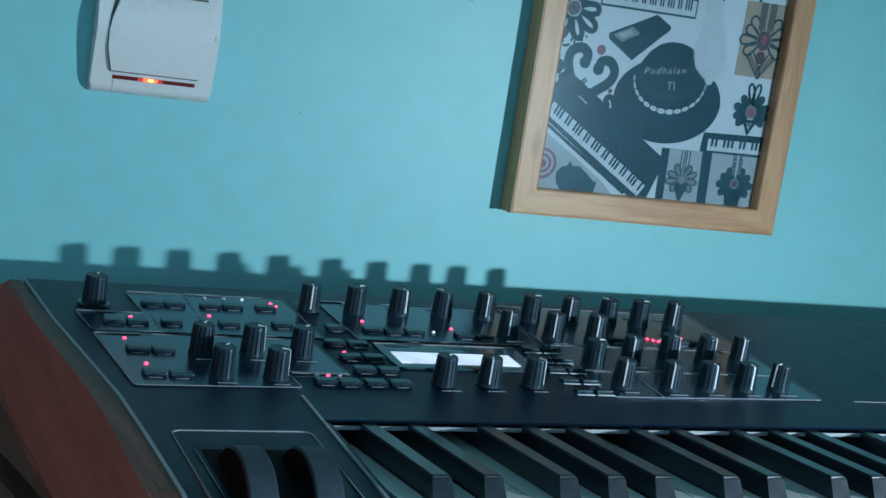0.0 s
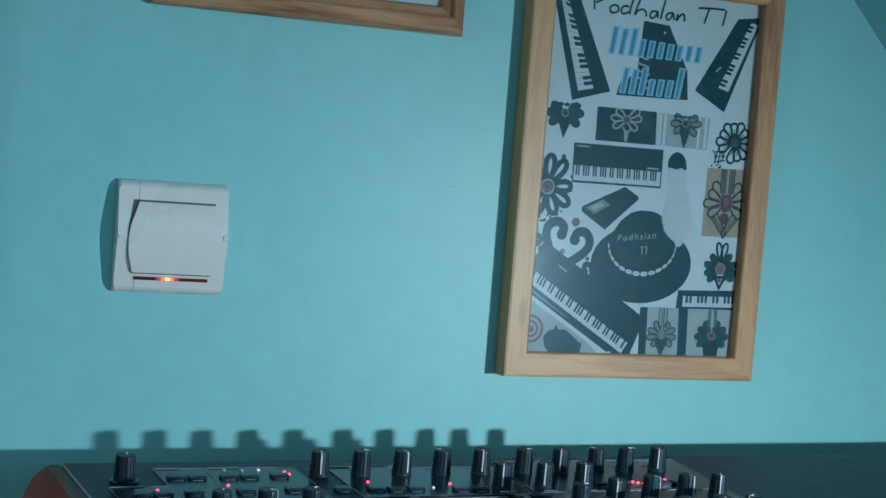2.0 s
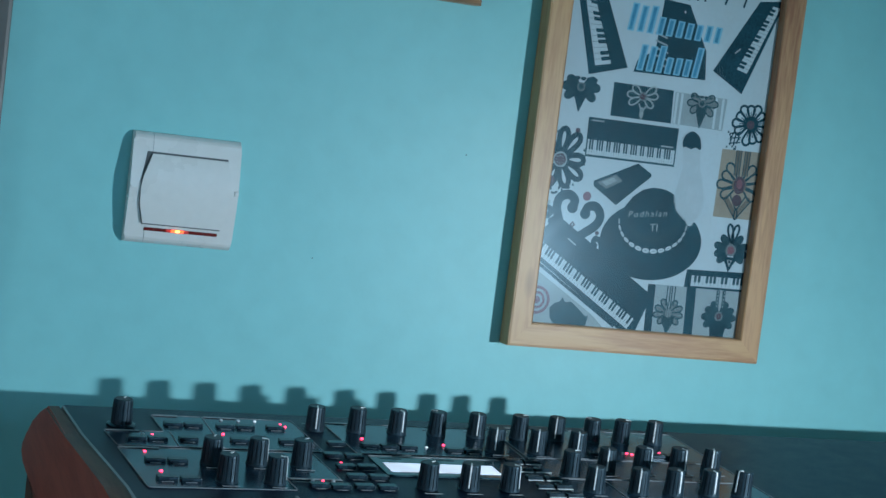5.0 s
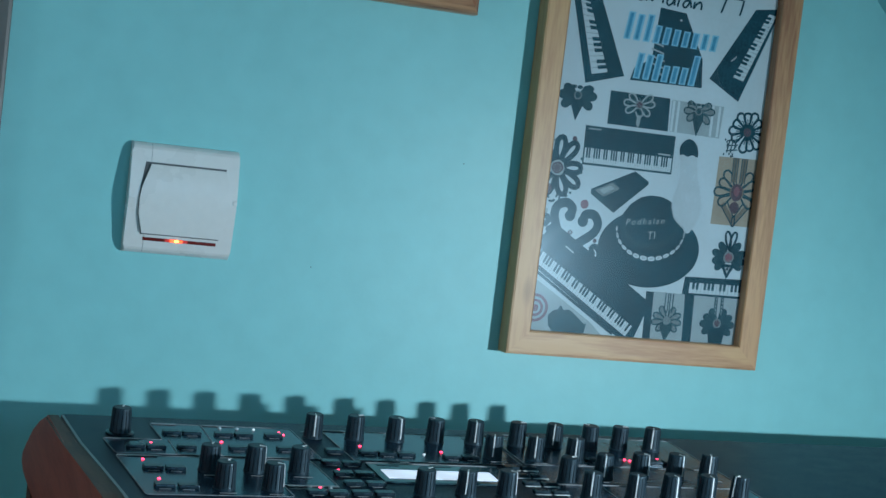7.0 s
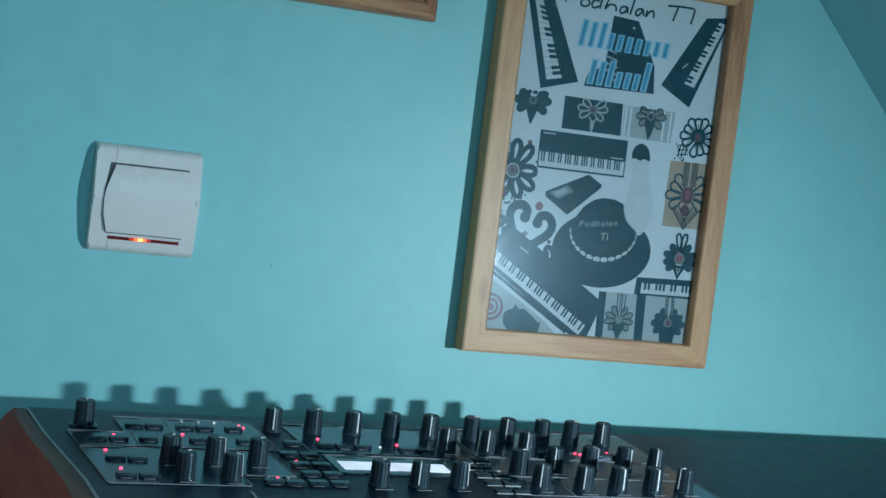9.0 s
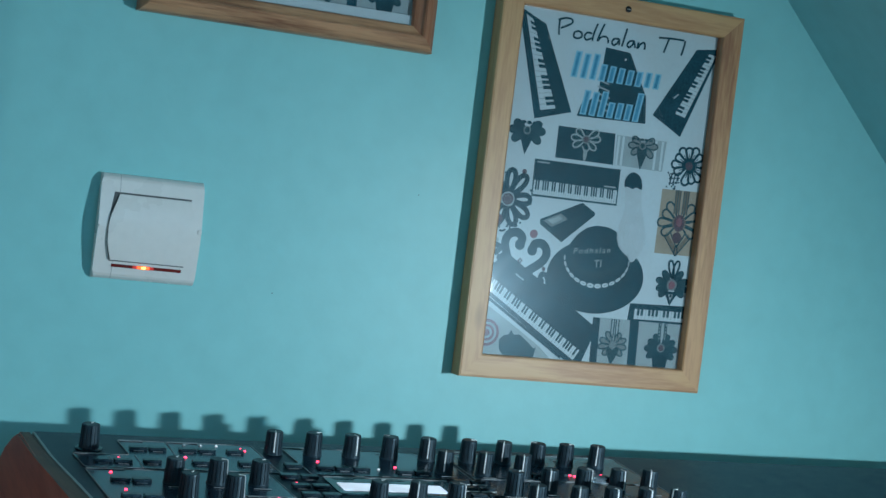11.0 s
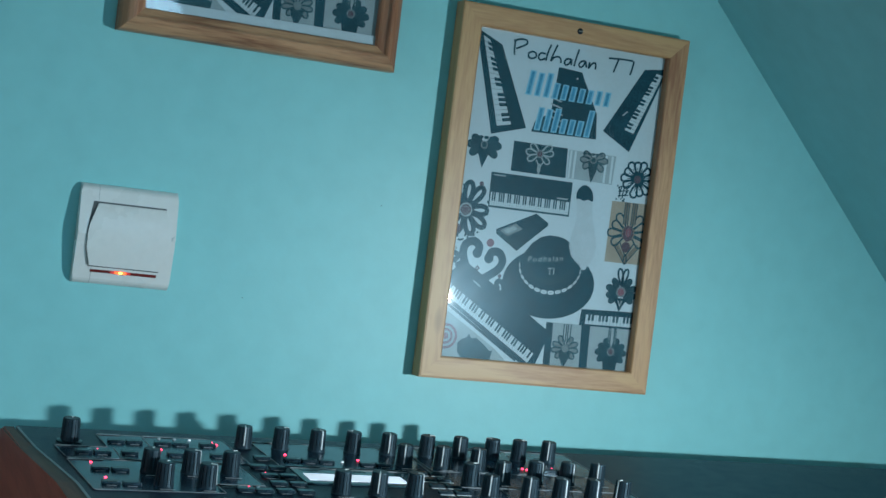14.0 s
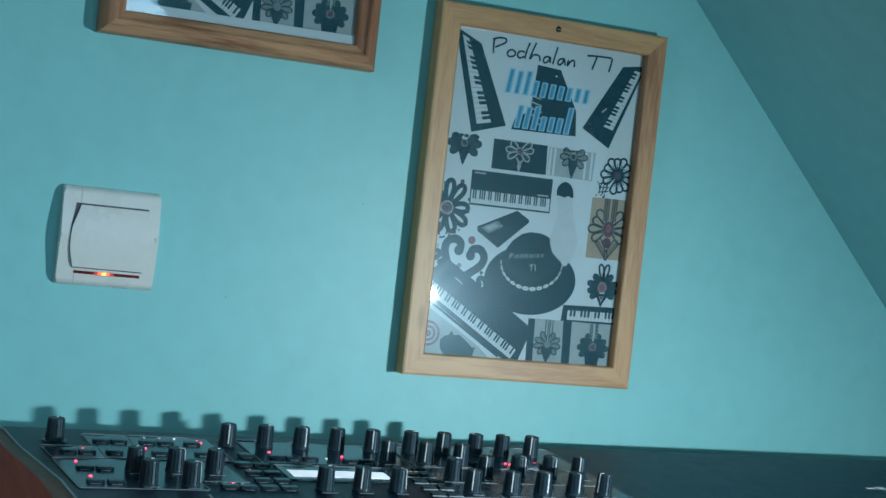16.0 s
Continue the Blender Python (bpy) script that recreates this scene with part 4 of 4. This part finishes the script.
def cheek(x0, x1):
    prof = [(-0.106, 1.0010), (-0.085, 0.9925), (-0.060, 0.981), (-0.040, 0.968), (-0.031, 0.959), (-0.036, 0.9530), (-0.055, 0.9510), (-0.10, 0.9500), (-0.18, 0.9510), (-0.30, 0.9530), (-0.42, 0.9560), (-0.498, 0.9590), (-0.508, 0.963), (-0.514, 0.970), (-0.518, 0.980), (-0.514, 0.9960), (-0.506, 1.0050), (-0.485, 1.0090), (-0.42, 1.0110), (-0.368, 1.0115), (-0.30, 1.0080), (-0.20, 1.0025)]
    inv = M.inverted()
    pts = []
    for y, z in prof:
        q = inv @ Vector((x0, y, z))
        pts.append((q.y, q.z))
    bm = extrude_poly(pts, "X", x0, x1)
    for v in bm.verts:                               # the outer face leans out downwards and towards the player
        if x0 < 0 and abs(v.co.x - x0) < 1e-6:
            v.co.x -= 0.019 * (0.12 - v.co.y) - 0.13 * v.co.z
    bmesh.ops.bevel(bm, geom=[e for e in bm.edges if (e.verts[0].co.x < (x0 + x1) / 2) == (e.verts[1].co.x < (x0 + x1) / 2)], offset=0.0016, segments=2, affect="EDGES")
    low_edge = [e for e in bm.edges if x0 < 0 and all(v.co.x < x0 and v.co.z < -0.03 and -0.28 < v.co.y < 0.11 for v in e.verts) and abs(e.verts[0].co.y - e.verts[1].co.y) > 0.03]
    bmesh.ops.bevel(bm, geom=low_edge, offset=0.004, segments=3, affect="EDGES")
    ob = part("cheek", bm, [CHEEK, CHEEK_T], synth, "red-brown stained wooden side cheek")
    # upward faces take the darker brown, the rest the red
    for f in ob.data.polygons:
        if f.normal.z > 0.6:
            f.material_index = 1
    return ob, pts


c1, cpts = cheek(-0.0985, -0.0890)
tops = sorted([q for q in cpts if q[1] > -0.0005 and q[0] < 0.1 and q[0] > -0.34], key=lambda q: q[0])
for side, xa in (("l", -0.0889),):
    bm = bmesh.new()
    for (a0, b0), (a1, b1) in zip(tops, tops[1:]):
        extrude_poly([(a0, b0 - 0.003), (a1, b1 - 0.003), (a1, b1 + 0.0003), (a0, b0 + 0.0003)], "X", xa, xa + 0.0018, bm)
    part("edging", bm, LINE, c1, "thin grey metal edging")
cheek(0.8625, 0.8765)
base = []
for y, z in ((-0.062, 0.9490), (-0.062, 0.903), (-0.15, 0.912), (-0.245, 0.928), (-0.315, 0.938), (-0.48, 0.9460), (-0.48, 0.9520)):
    q = M.inverted() @ Vector((0, y, z))
    base.append((q.y, q.z))
part("base_side", extrude_poly(base, "X", -0.1020, -0.0890), CHEEK_T, synth, "dull brown lower side under the cheek")

# printed sections of the panel


def rounded(pts, r=0.0022, steps=3):
    """The outline with its corners rounded."""
    out = []
    for (a, b), (c, d), (e, f) in zip(pts[-1:] + pts[:-1], pts, pts[1:] + pts[:1]):
        l0, l1 = math.hypot(a - c, b - d), math.hypot(e - c, f - d)
        p0, p1 = (c + (a - c) * r / l0, d + (b - d) * r / l0), (c + (e - c) * r / l1, d + (f - d) * r / l1)
        for i in range(steps + 1):
            t = i / steps
            out.append(tuple((1 - t) ** 2 * p0[k] + 2 * t * (1 - t) * (c, d)[k] + t * t * p1[k] for k in (0, 1)))
    return out


def outline_mesh(pts, line, lo, hi):
    bm = bmesh.new()
    for (a, b), (c, d) in zip(pts, pts[1:] + pts[:1]):
        l = math.hypot(c - a, d - b)
        nx, ny = -(d - b) / l * line / 2, (c - a) / l * line / 2
        extrude_poly([(a - nx, b - ny), (c - nx, d - ny), (c + nx, d + ny), (a + nx, b + ny)], "Z", lo, hi, bm)
    return bm


def plate(pts, tab=None, line=0.0006, fill=True):
    pts = rounded([(x, yy(y)) for x, y in pts])
    sec = part("panel_section", extrude_poly(pts, "Z", 0.0002, 0.0006), PLATE, synth, "dark grey printed control section")
    part("section_outline", outline_mesh(pts, line, 0.00062, 0.0009), LINE, sec)
    if tab:
        part("section_title", box(tab[0], tab[1], yy(tab[2]) - 0.0014, yy(tab[2]) + 0.0014, 0.00095, 0.00125), LINE, sec, "grey title strip")
    return sec


plate([(-0.032, -0.1225), (0.066, -0.1225), (0.070, -0.196), (-0.0655, -0.196), (-0.069, -0.1625), (-0.030, -0.1625)], (-0.031, -0.014, -0.1235))
plate([(-0.066, -0.2005), (0.0605, -0.2005), (0.0640, -0.2555), (0.0285, -0.2555), (0.0303, -0.2795), (-0.060, -0.2812)], (-0.065, -0.040, -0.2015))
plate([(0.0885, -0.1235), (0.214, -0.1235), (0.214, -0.1955), (0.092, -0.1965)], (0.089, 0.106, -0.1245))
plate([(0.2165, -0.116), (0.3688, -0.1155), (0.3677, -0.2790), (0.2180, -0.2820)], (0.218, 0.236, -0.1170))
for x0, x1, y in ((-0.068, -0.046, -0.1635), (0.004, 0.026, -0.1235), (0.031, 0.064, -0.2575)):
    part("section_title", box(x0, x1, yy(y) - 0.0011, yy(y) + 0.0011, 0.00095, 0.00125), LINE, synth)
for xa, ya, xb, yb in ((0.003, -0.1235, 0.003, -0.195), (0.2170, -0.1925, 0.3680, -0.1905), (0.2170, -0.2375, 0.3680, -0.2350), (0.2530, -0.2375, 0.2530, -0.2805), (-0.026, -0.163, -0.026, -0.195), (0.0915, -0.1965, 0.2130, -0.1955), (0.031, -0.2625, 0.064, -0.2625)):
    if abs(xa - xb) > abs(ya - yb):
        bm = box(xa, xb, yy(ya) - 0.0004, yy(ya) + 0.0004, 0.00065, 0.00095)
    else:
        bm = box(xa - 0.0004, xa + 0.0004, yy(yb), yy(ya), 0.00065, 0.00095)
    part("section_rule", bm, DARK if xa == 0.0915 else LINE, synth)
part("section_rule", box(0.392, 0.60, yy(-0.2790) - 0.0005, yy(-0.2790) + 0.0005, 0.0002, 0.0005), LINE, synth, "thin grey printed line")
for k, (x, w) in enumerate(((0.632, 0.010), (0.644, 0.009), (0.655, 0.012), (0.669, 0.009), (0.680, 0.012))):
    part("maker_mark", box(x, x + w, yy(-0.2165), yy(-0.2135) + 0.004 * (k % 2), 0.0002, 0.0005), MARK, synth, "pale plain maker's mark")
# display
disp = part("display_bezel", extrude_poly([(0.0975, yy(-0.2035)), (0.1905, yy(-0.2035)), (0.1890, yy(-0.2440)), (0.0985, yy(-0.2440))], "Z", 0.0002, 0.0014), BEZEL, synth, "smoked glossy display surround")
part("lit_screen", box(0.1032, 0.1795, yy(-0.2375), yy(-0.2188), 0.0015, 0.0018), SCREEN, disp, "white lit display")
part("bezel_edge", box(0.0975, 0.1905, yy(-0.2045), yy(-0.2035), 0.00145, 0.0019), LINE, disp)
for x0, x1 in ((0.1040, 0.1190), (0.1420, 0.1560)):
    part("bezel_tab", box(x0, x1, yy(-0.2092), yy(-0.2047), 0.00145, 0.0017, 0.0001), BTN, disp)

# knobs
RIBS = 15


def ribbed_knob():
    """A tapering cap with broad flat ribs and narrow grooves over a round skirt."""
    bm = bmesh.new()
    steps = ((0.0, 0.0), (0.10, 0.0), (0.16, 1.0), (0.34, 1.0), (0.40, 0.0), (0.70, 0.0))
    loops = []
    for r, z, depth in ((0.0070, 0.0006, 0), (0.0070, 0.0012, 0), (0.0067, 0.0016, 0), (0.0066, 0.0024, 0.0006), (0.0060, 0.0161, 0.00055), (0.0058, 0.0170, 0.0003), (0.0053, 0.01745, 0), (0.0036, 0.0173, 0)):
        ring = []
        for i in range(RIBS):
            for f, g in steps:
                a = 2 * math.pi * (i + f) / RIBS
                ring.append(bm.verts.new(((r - g * depth) * math.cos(a), (r - g * depth) * math.sin(a), z)))
        loops.append(ring)
    n = len(loops[0])
    for a, b in zip(loops, loops[1:]):
        for i in range(n):
            j = (i + 1) % n
            bm.faces.new((a[i], a[j], b[j], b[i]))
    bm.faces.new(loops[0][::-1])
    bm.faces.new(loops[-1])
    return bm


kb = ribbed_knob()
knob0 = part("knob", kb, KNOB, synth, "black ribbed knob with a white pointer")
pm = bmesh.new()
extrude_poly([(0.0050, 0.0030), (0.0069, 0.0030), (0.0063, 0.0161), (0.0058, 0.0175), (0.0016, 0.0179), (0.0016, 0.0170), (0.0045, 0.0168)], "Y", -0.00045, 0.00045, pm)
pt0 = part("pointer", pm, MARK, knob0, "white pointer line")
volume = (-0.056, -0.150)
knob_places = [volume]
knob_places += [(x, -0.1418) for x in (0.0778, 0.1078, 0.1377, 0.1674, 0.1976, 0.2308, 0.2600, 0.2888, 0.3132, 0.3402)]
knob_places += [(-0.0125, -0.229), (0.0168, -0.2275), (0.0455, -0.2275), (-0.0102, -0.2645), (0.0195, -0.2650)]
knob_places += [(0.1165, -0.268), (0.1447, -0.267), (0.1730, -0.266)]
knob_places += [(0.1980, -0.178), (0.2300, -0.178), (0.2600, -0.179)]
knob_places += [(0.2325, -0.2290), (0.2640, -0.2190), (0.2945, -0.2135), (0.3233, -0.2120), (0.3508, -0.2100)]
knob_places += [(0.2342, -0.2635), (0.2656, -0.2655), (0.2922, -0.2645), (0.3200, -0.2635), (0.3460, -0.2620)]
turns = [67, -99, 18, -73, 135, -105, 2, -117, 139, -2, -115, 63, -23, 40, 53, -24, 35, -111, -47, -112, -113, -109, 9, -110, -51, -66, -111, -116, -115, -80, -86, -161]
for k, (x, y) in enumerate(knob_places):
    m = pose(x, yy(y), 0.0, 0, 0, turns[k % len(turns)])
    if k == 0:
        m = m @ Matrix.Diagonal((1.06, 1.06, 1.06, 1))
    if k == 0:
        knob0.matrix_basis = m
    else:
        kn = again(knob0, synth, m)
        again(pt0, kn, Matrix.Identity(4))
    if k:
        w = (0.0045, 0.006, 0.0052)[k % 3]
        part("knob_caption", box(x - w, x + w, yy(y) - 0.0128, yy(y) - 0.0115, 0.0011, 0.0013), LINE, synth) if k > 10 else part("knob_caption", box(x - w, x + w, yy(y) + 0.0112, yy(y) + 0.0123, 0.0011, 0.0013), LINE, synth)
part("knob_skirt", lathe([(0.0095, 0.0004), (0.0095, 0.0016), (0.0078, 0.0022)], 28), BTN, synth, "round skirt under the volume knob", m=pose(volume[0], yy(volume[1]), 0))

# buttons and lights
btn0 = None
pairs = [(-0.021, -0.146), (-0.0075, -0.146), (0.0142, -0.146), (0.0280, -0.146), (0.0490, -0.145), (-0.0510, -0.182), (-0.0375, -0.182), (-0.0172, -0.180), (0.0170, -0.179), (0.0500, -0.177), (0.0830, -0.178), (0.1065, -0.179), (0.1200, -0.180), (0.1335, -0.180), (0.1660, -0.183), (0.1795, -0.183), (-0.0470, -0.228), (-0.0332, -0.229), (-0.0462, -0.265), (-0.0322, -0.266), (0.0728, -0.2055), (0.0870, -0.2065), (0.0745, -0.230), (0.0888, -0.230), (0.0755, -0.2505), (0.0900, -0.251), (0.0745, -0.271), (0.0895, -0.271), (0.0460, -0.2705), (0.0590, -0.2720), (0.2765, -0.178), (0.3240, -0.179), (0.3370, -0.179)]
for x, y in pairs:
    m = pose(x, yy(y), 0)
    if btn0 is None:
        btn0 = part("button", box(-0.0062, 0.0062, -0.0036, 0.0036, 0.0004, 0.0030, 0.0007), BTN, synth, "black rectangular push button", m=m)
    else:
        again(btn0, synth, m)
side0 = None
for r in range(5):
    for c in range(2):
        m = pose(0.2010 + 0.0132 * c, yy(-0.2050 - 0.0178 * r), 0)
        if side0 is None:
            side0 = part("small_button", box(-0.0055, 0.0055, -0.0026, 0.0026, 0.0004, 0.0030, 0.0006), BTN, synth, m=m)
        else:
            again(side0, synth, m)
        part("button_caption", box(0.2010 + 0.0132 * c - 0.0056, 0.2010 + 0.0132 * c + 0.0056, yy(-0.2050 - 0.0178 * r) - 0.0052, yy(-0.2050 - 0.0178 * r) - 0.0040, 0.0009, 0.0012), MARK, synth)
for k, (x, y) in enumerate(pairs):
    part("button_caption", box(x - 0.004, x + 0.003, yy(y) - 0.0062, yy(y) - 0.0054, 0.00095, 0.00115), LINE, synth)
legend = [(x, y + 0.0058, 0.0075) for x, y in pairs[:20]] + [(0.150, -0.1965, 0.012), (0.128, -0.1985, 0.010), (0.205, -0.1975, 0.010), (0.160, -0.2475, 0.014), (0.125, -0.2475, 0.012), (0.300, -0.1905, 0.016), (0.335, -0.1900, 0.012), (0.28, -0.2360, 0.014), (0.33, -0.2350, 0.014)]
for k, (x, y, w) in enumerate(legend):
    part("printed_caption", box(x - w / 2, x - w / 2 + w * (0.5 + 0.16 * (k % 4)), yy(y) - 0.0004, yy(y) + 0.0004, 0.00100, 0.00118), LINE, synth)
red0 = None
for x, y in ((-0.0390, -0.1715), (-0.0502, -0.2092), (-0.0470, -0.2497), (0.0092, -0.1635), (0.0555, -0.1345), (0.0572, -0.1400), (0.1063, -0.1612), (0.1632, -0.1690), (0.0742, -0.2205), (0.0510, -0.2605), (0.3035, -0.1725), (0.3065, -0.1750), (0.3095, -0.1770), (0.3320, -0.1685)):
    m = pose(x, yy(y), 0.0004)
    if red0 is None:
        red0 = part("red_light", lathe([(0.0011, 0.0), (0.0011, 0.0006), (0.0006, 0.0011)], 12), LED_R, synth, "glowing red indicator light", m=m)
    else:
        again(red0, synth, m)
off0 = None
for x, y in ((-0.0452, -0.1715), (0.0445, -0.2605), (0.0575, -0.2605), (0.3000, -0.1735), (0.3130, -0.1735), (0.0150, -0.1290), (0.0270, -0.1290)):
    m = pose(x, yy(y), 0.0004)
    if off0 is None:
        off0 = part("unlit_light", lathe([(0.0013, 0.0), (0.0013, 0.0009), (0.0008, 0.0014)], 12), LED_OFF, synth, "small clear unlit indicator", m=m)
    else:
        again(off0, synth, m)

white0 = None
for x, y in ((0.0388, -0.1290), (0.1478, -0.1770)):
    m = pose(x, yy(y), 0.0004)
    if white0 is None:
        white0 = part("white_light", lathe([(0.0010, 0.0), (0.0010, 0.0007), (0.0006, 0.0012)], 12), LED_W, synth, "small lit white indicator", m=m)
    else:
        again(white0, synth, m)

# wheels
wx0, wx1, wy0 = -0.0555, 0.0150, -0.3405
bm = outline_mesh(rounded([(wx0, yy(wy0)), (wx1, yy(wy0)), (wx1, yy(-0.455)), (wx0, yy(-0.455))], 0.006, 5), 0.0007, -0.0003, 0.0007)
part("wheel_outline", bm, LINE, synth, "thin grey outline round the wheels")
part("wheel_well", box(-0.0462, 0.0050, yy(-0.4400), yy(-0.3640), -0.0006, 0.0006), DARK, synth, "dark slot round the wheels")
part("well_edge", box(-0.0495, -0.0488, yy(-0.4480), yy(-0.3640), 0.0002, 0.0007), PLATE, synth)
wheel0 = None
for x in (-0.0342, -0.0037):
    bm = bmesh.new()
    n = 48
    prof = [(-0.0070, 0.0), (-0.0070, 0.0330), (-0.0061, 0.0342), (0.0061, 0.0342), (0.0070, 0.0330), (0.0070, 0.0)]
    rings = [[bm.verts.new((a, r * math.cos(2 * math.pi * i / n), r * math.sin(2 * math.pi * i / n))) for a, r in prof[1:-1]] for i in range(n)]
    for i in range(n):
        j = (i + 1) % n
        for k in range(3):
            bm.faces.new((rings[i][k], rings[i][k + 1], rings[j][k + 1], rings[j][k]))
    bm.faces.new([r[0] for r in rings])
    bm.faces.new([r[-1] for r in rings][::-1])
    m = pose(x, yy(-0.4010), -0.0190)
    wheel0 = part("wheel", bm, [WHEEL_M, DARK], synth, "grey rubber control wheel", m=m)
    for f in wheel0.data.polygons:
        f.material_index = int(len(f.vertices) > 4)
    part("wheel_notch", box(-0.006, 0.006, -0.0012, 0.0012, 0.0332, 0.0341, 0.0003), DARK, wheel0)

# keys: they run back under the lip of the panel and rise a little towards the player
KX, PITCH = 0.0323, 0.02254
LIP = yy(-0.3235)
KEY_M = pose(0, LIP, -0.0130, -7.6)
KB, KF, BREAK = 0.034, -0.1420, -0.1030
has_black = (1, 1, 0, 1, 1, 1, 0)
cuts = {0: (0, .4), 1: (.25, .25), 2: (.4, 0), 3: (0, .42), 4: (.2, .3), 5: (.3, .2), 6: (.42, 0)}
shapes = {}
for i in range(36):
    k = i % 7 if i < 35 else 7
    m = pose(KX + i * PITCH, 0, 0) @ KEY_M
    if k in shapes:
        again(shapes[k], synth, m)
        continue
    l, r = (q * PITCH for q in cuts.get(k, (0, 0)))
    pts = [(0.0005, KF), (PITCH - 0.0005, KF), (PITCH - 0.0005, BREAK), (PITCH - 0.0005 - r, BREAK), (PITCH - 0.0005 - r, KB), (0.0005 + l, KB), (0.0005 + l, BREAK), (0.0005, BREAK)]
    clean = [q for j, q in enumerate(pts) if q != pts[j - 1]]
    bm = extrude_poly(clean, "Z", -0.012, 0.0)
    bmesh.ops.bevel(bm, geom=[e for e in bm.edges if all(v.co.z > -0.001 for v in e.verts)], offset=0.0005, segments=1, affect="EDGES")
    shapes[k] = part("white_key", bm, KEY_W, synth, "white piano key", m=m)
bk0 = None
for i in range(35):
    if not has_black[i % 7]:
        continue
    slot = {0: 0.0197, 1: 0.0460, 3: 0.0854, 4: 0.1117, 5: 0.1380}[i % 7]
    m = pose(KX + (i // 7) * 7 * PITCH + slot, 0, 0) @ KEY_M
    if bk0 is None:
        top = 0.0113
        bm = extrude_poly([(KB, -0.004), (KB, top), (-0.0945, top), (-0.0965, top - 0.0007), (-0.1020, 0.0003), (-0.1020, -0.004)], "X", -0.0048, 0.0048)
        for v in bm.verts:
            if v.co.z < top - 0.005:
                v.co.x *= 1.16
        bmesh.ops.bevel(bm, geom=[e for e in bm.edges if min(v.co.z for v in e.verts) > top - 0.002], offset=0.0007, segments=2, affect="EDGES")
        bk0 = part("black_key", bm, KEY_B, synth, "black piano key", m=m)
    else:
        again(bk0, synth, m)

# pale strip added to imitate lamplight on the back ends of the white keys
part("key_slip", box(0.0316, XR, yy(-0.3256), yy(-0.3242), -0.0046, -0.0024, 0.0004), LINE, synth, "pale strip standing in for the lit back ends of the white keys")

# stand that carries it
stand = empty("keyboard_stand", pose(0.39, -0.30, 0), "black steel keyboard stand under the synthesizer", "stand")
for sx in (-0.36, 0.36):
    part("leg", box(sx - 0.02, sx + 0.02, -0.02, 0.02, 0.02, 0.893, 0.003), STEEL_B, stand)
    part("foot", box(sx - 0.02, sx + 0.02, -0.22, 0.22, 0.0, 0.02, 0.003), STEEL_B, stand)
    part("arm", box(sx - 0.02, sx + 0.02, -0.16, 0.17, 0.893, 0.920, 0.003), STEEL_B, stand)
part("crossbar", box(-0.34, 0.34, -0.015, 0.015, 0.5, 0.54, 0.003), STEEL_B, stand)
# board added to fill the dark brown area below the cheek
part("side_board", extrude_poly([(0.285, 0.30), (0.285, 0.885), (0.12, 0.904), (-0.02, 0.928), (-0.20, 0.936), (-0.20, 0.30)], "X", -0.494, -0.4795), CHEEK_T, stand, "dark brown board added under the cheek")
part("board_rail", box(-0.4795, -0.382, -0.02, 0.02, 0.50, 0.54, 0.002), STEEL_B, stand)
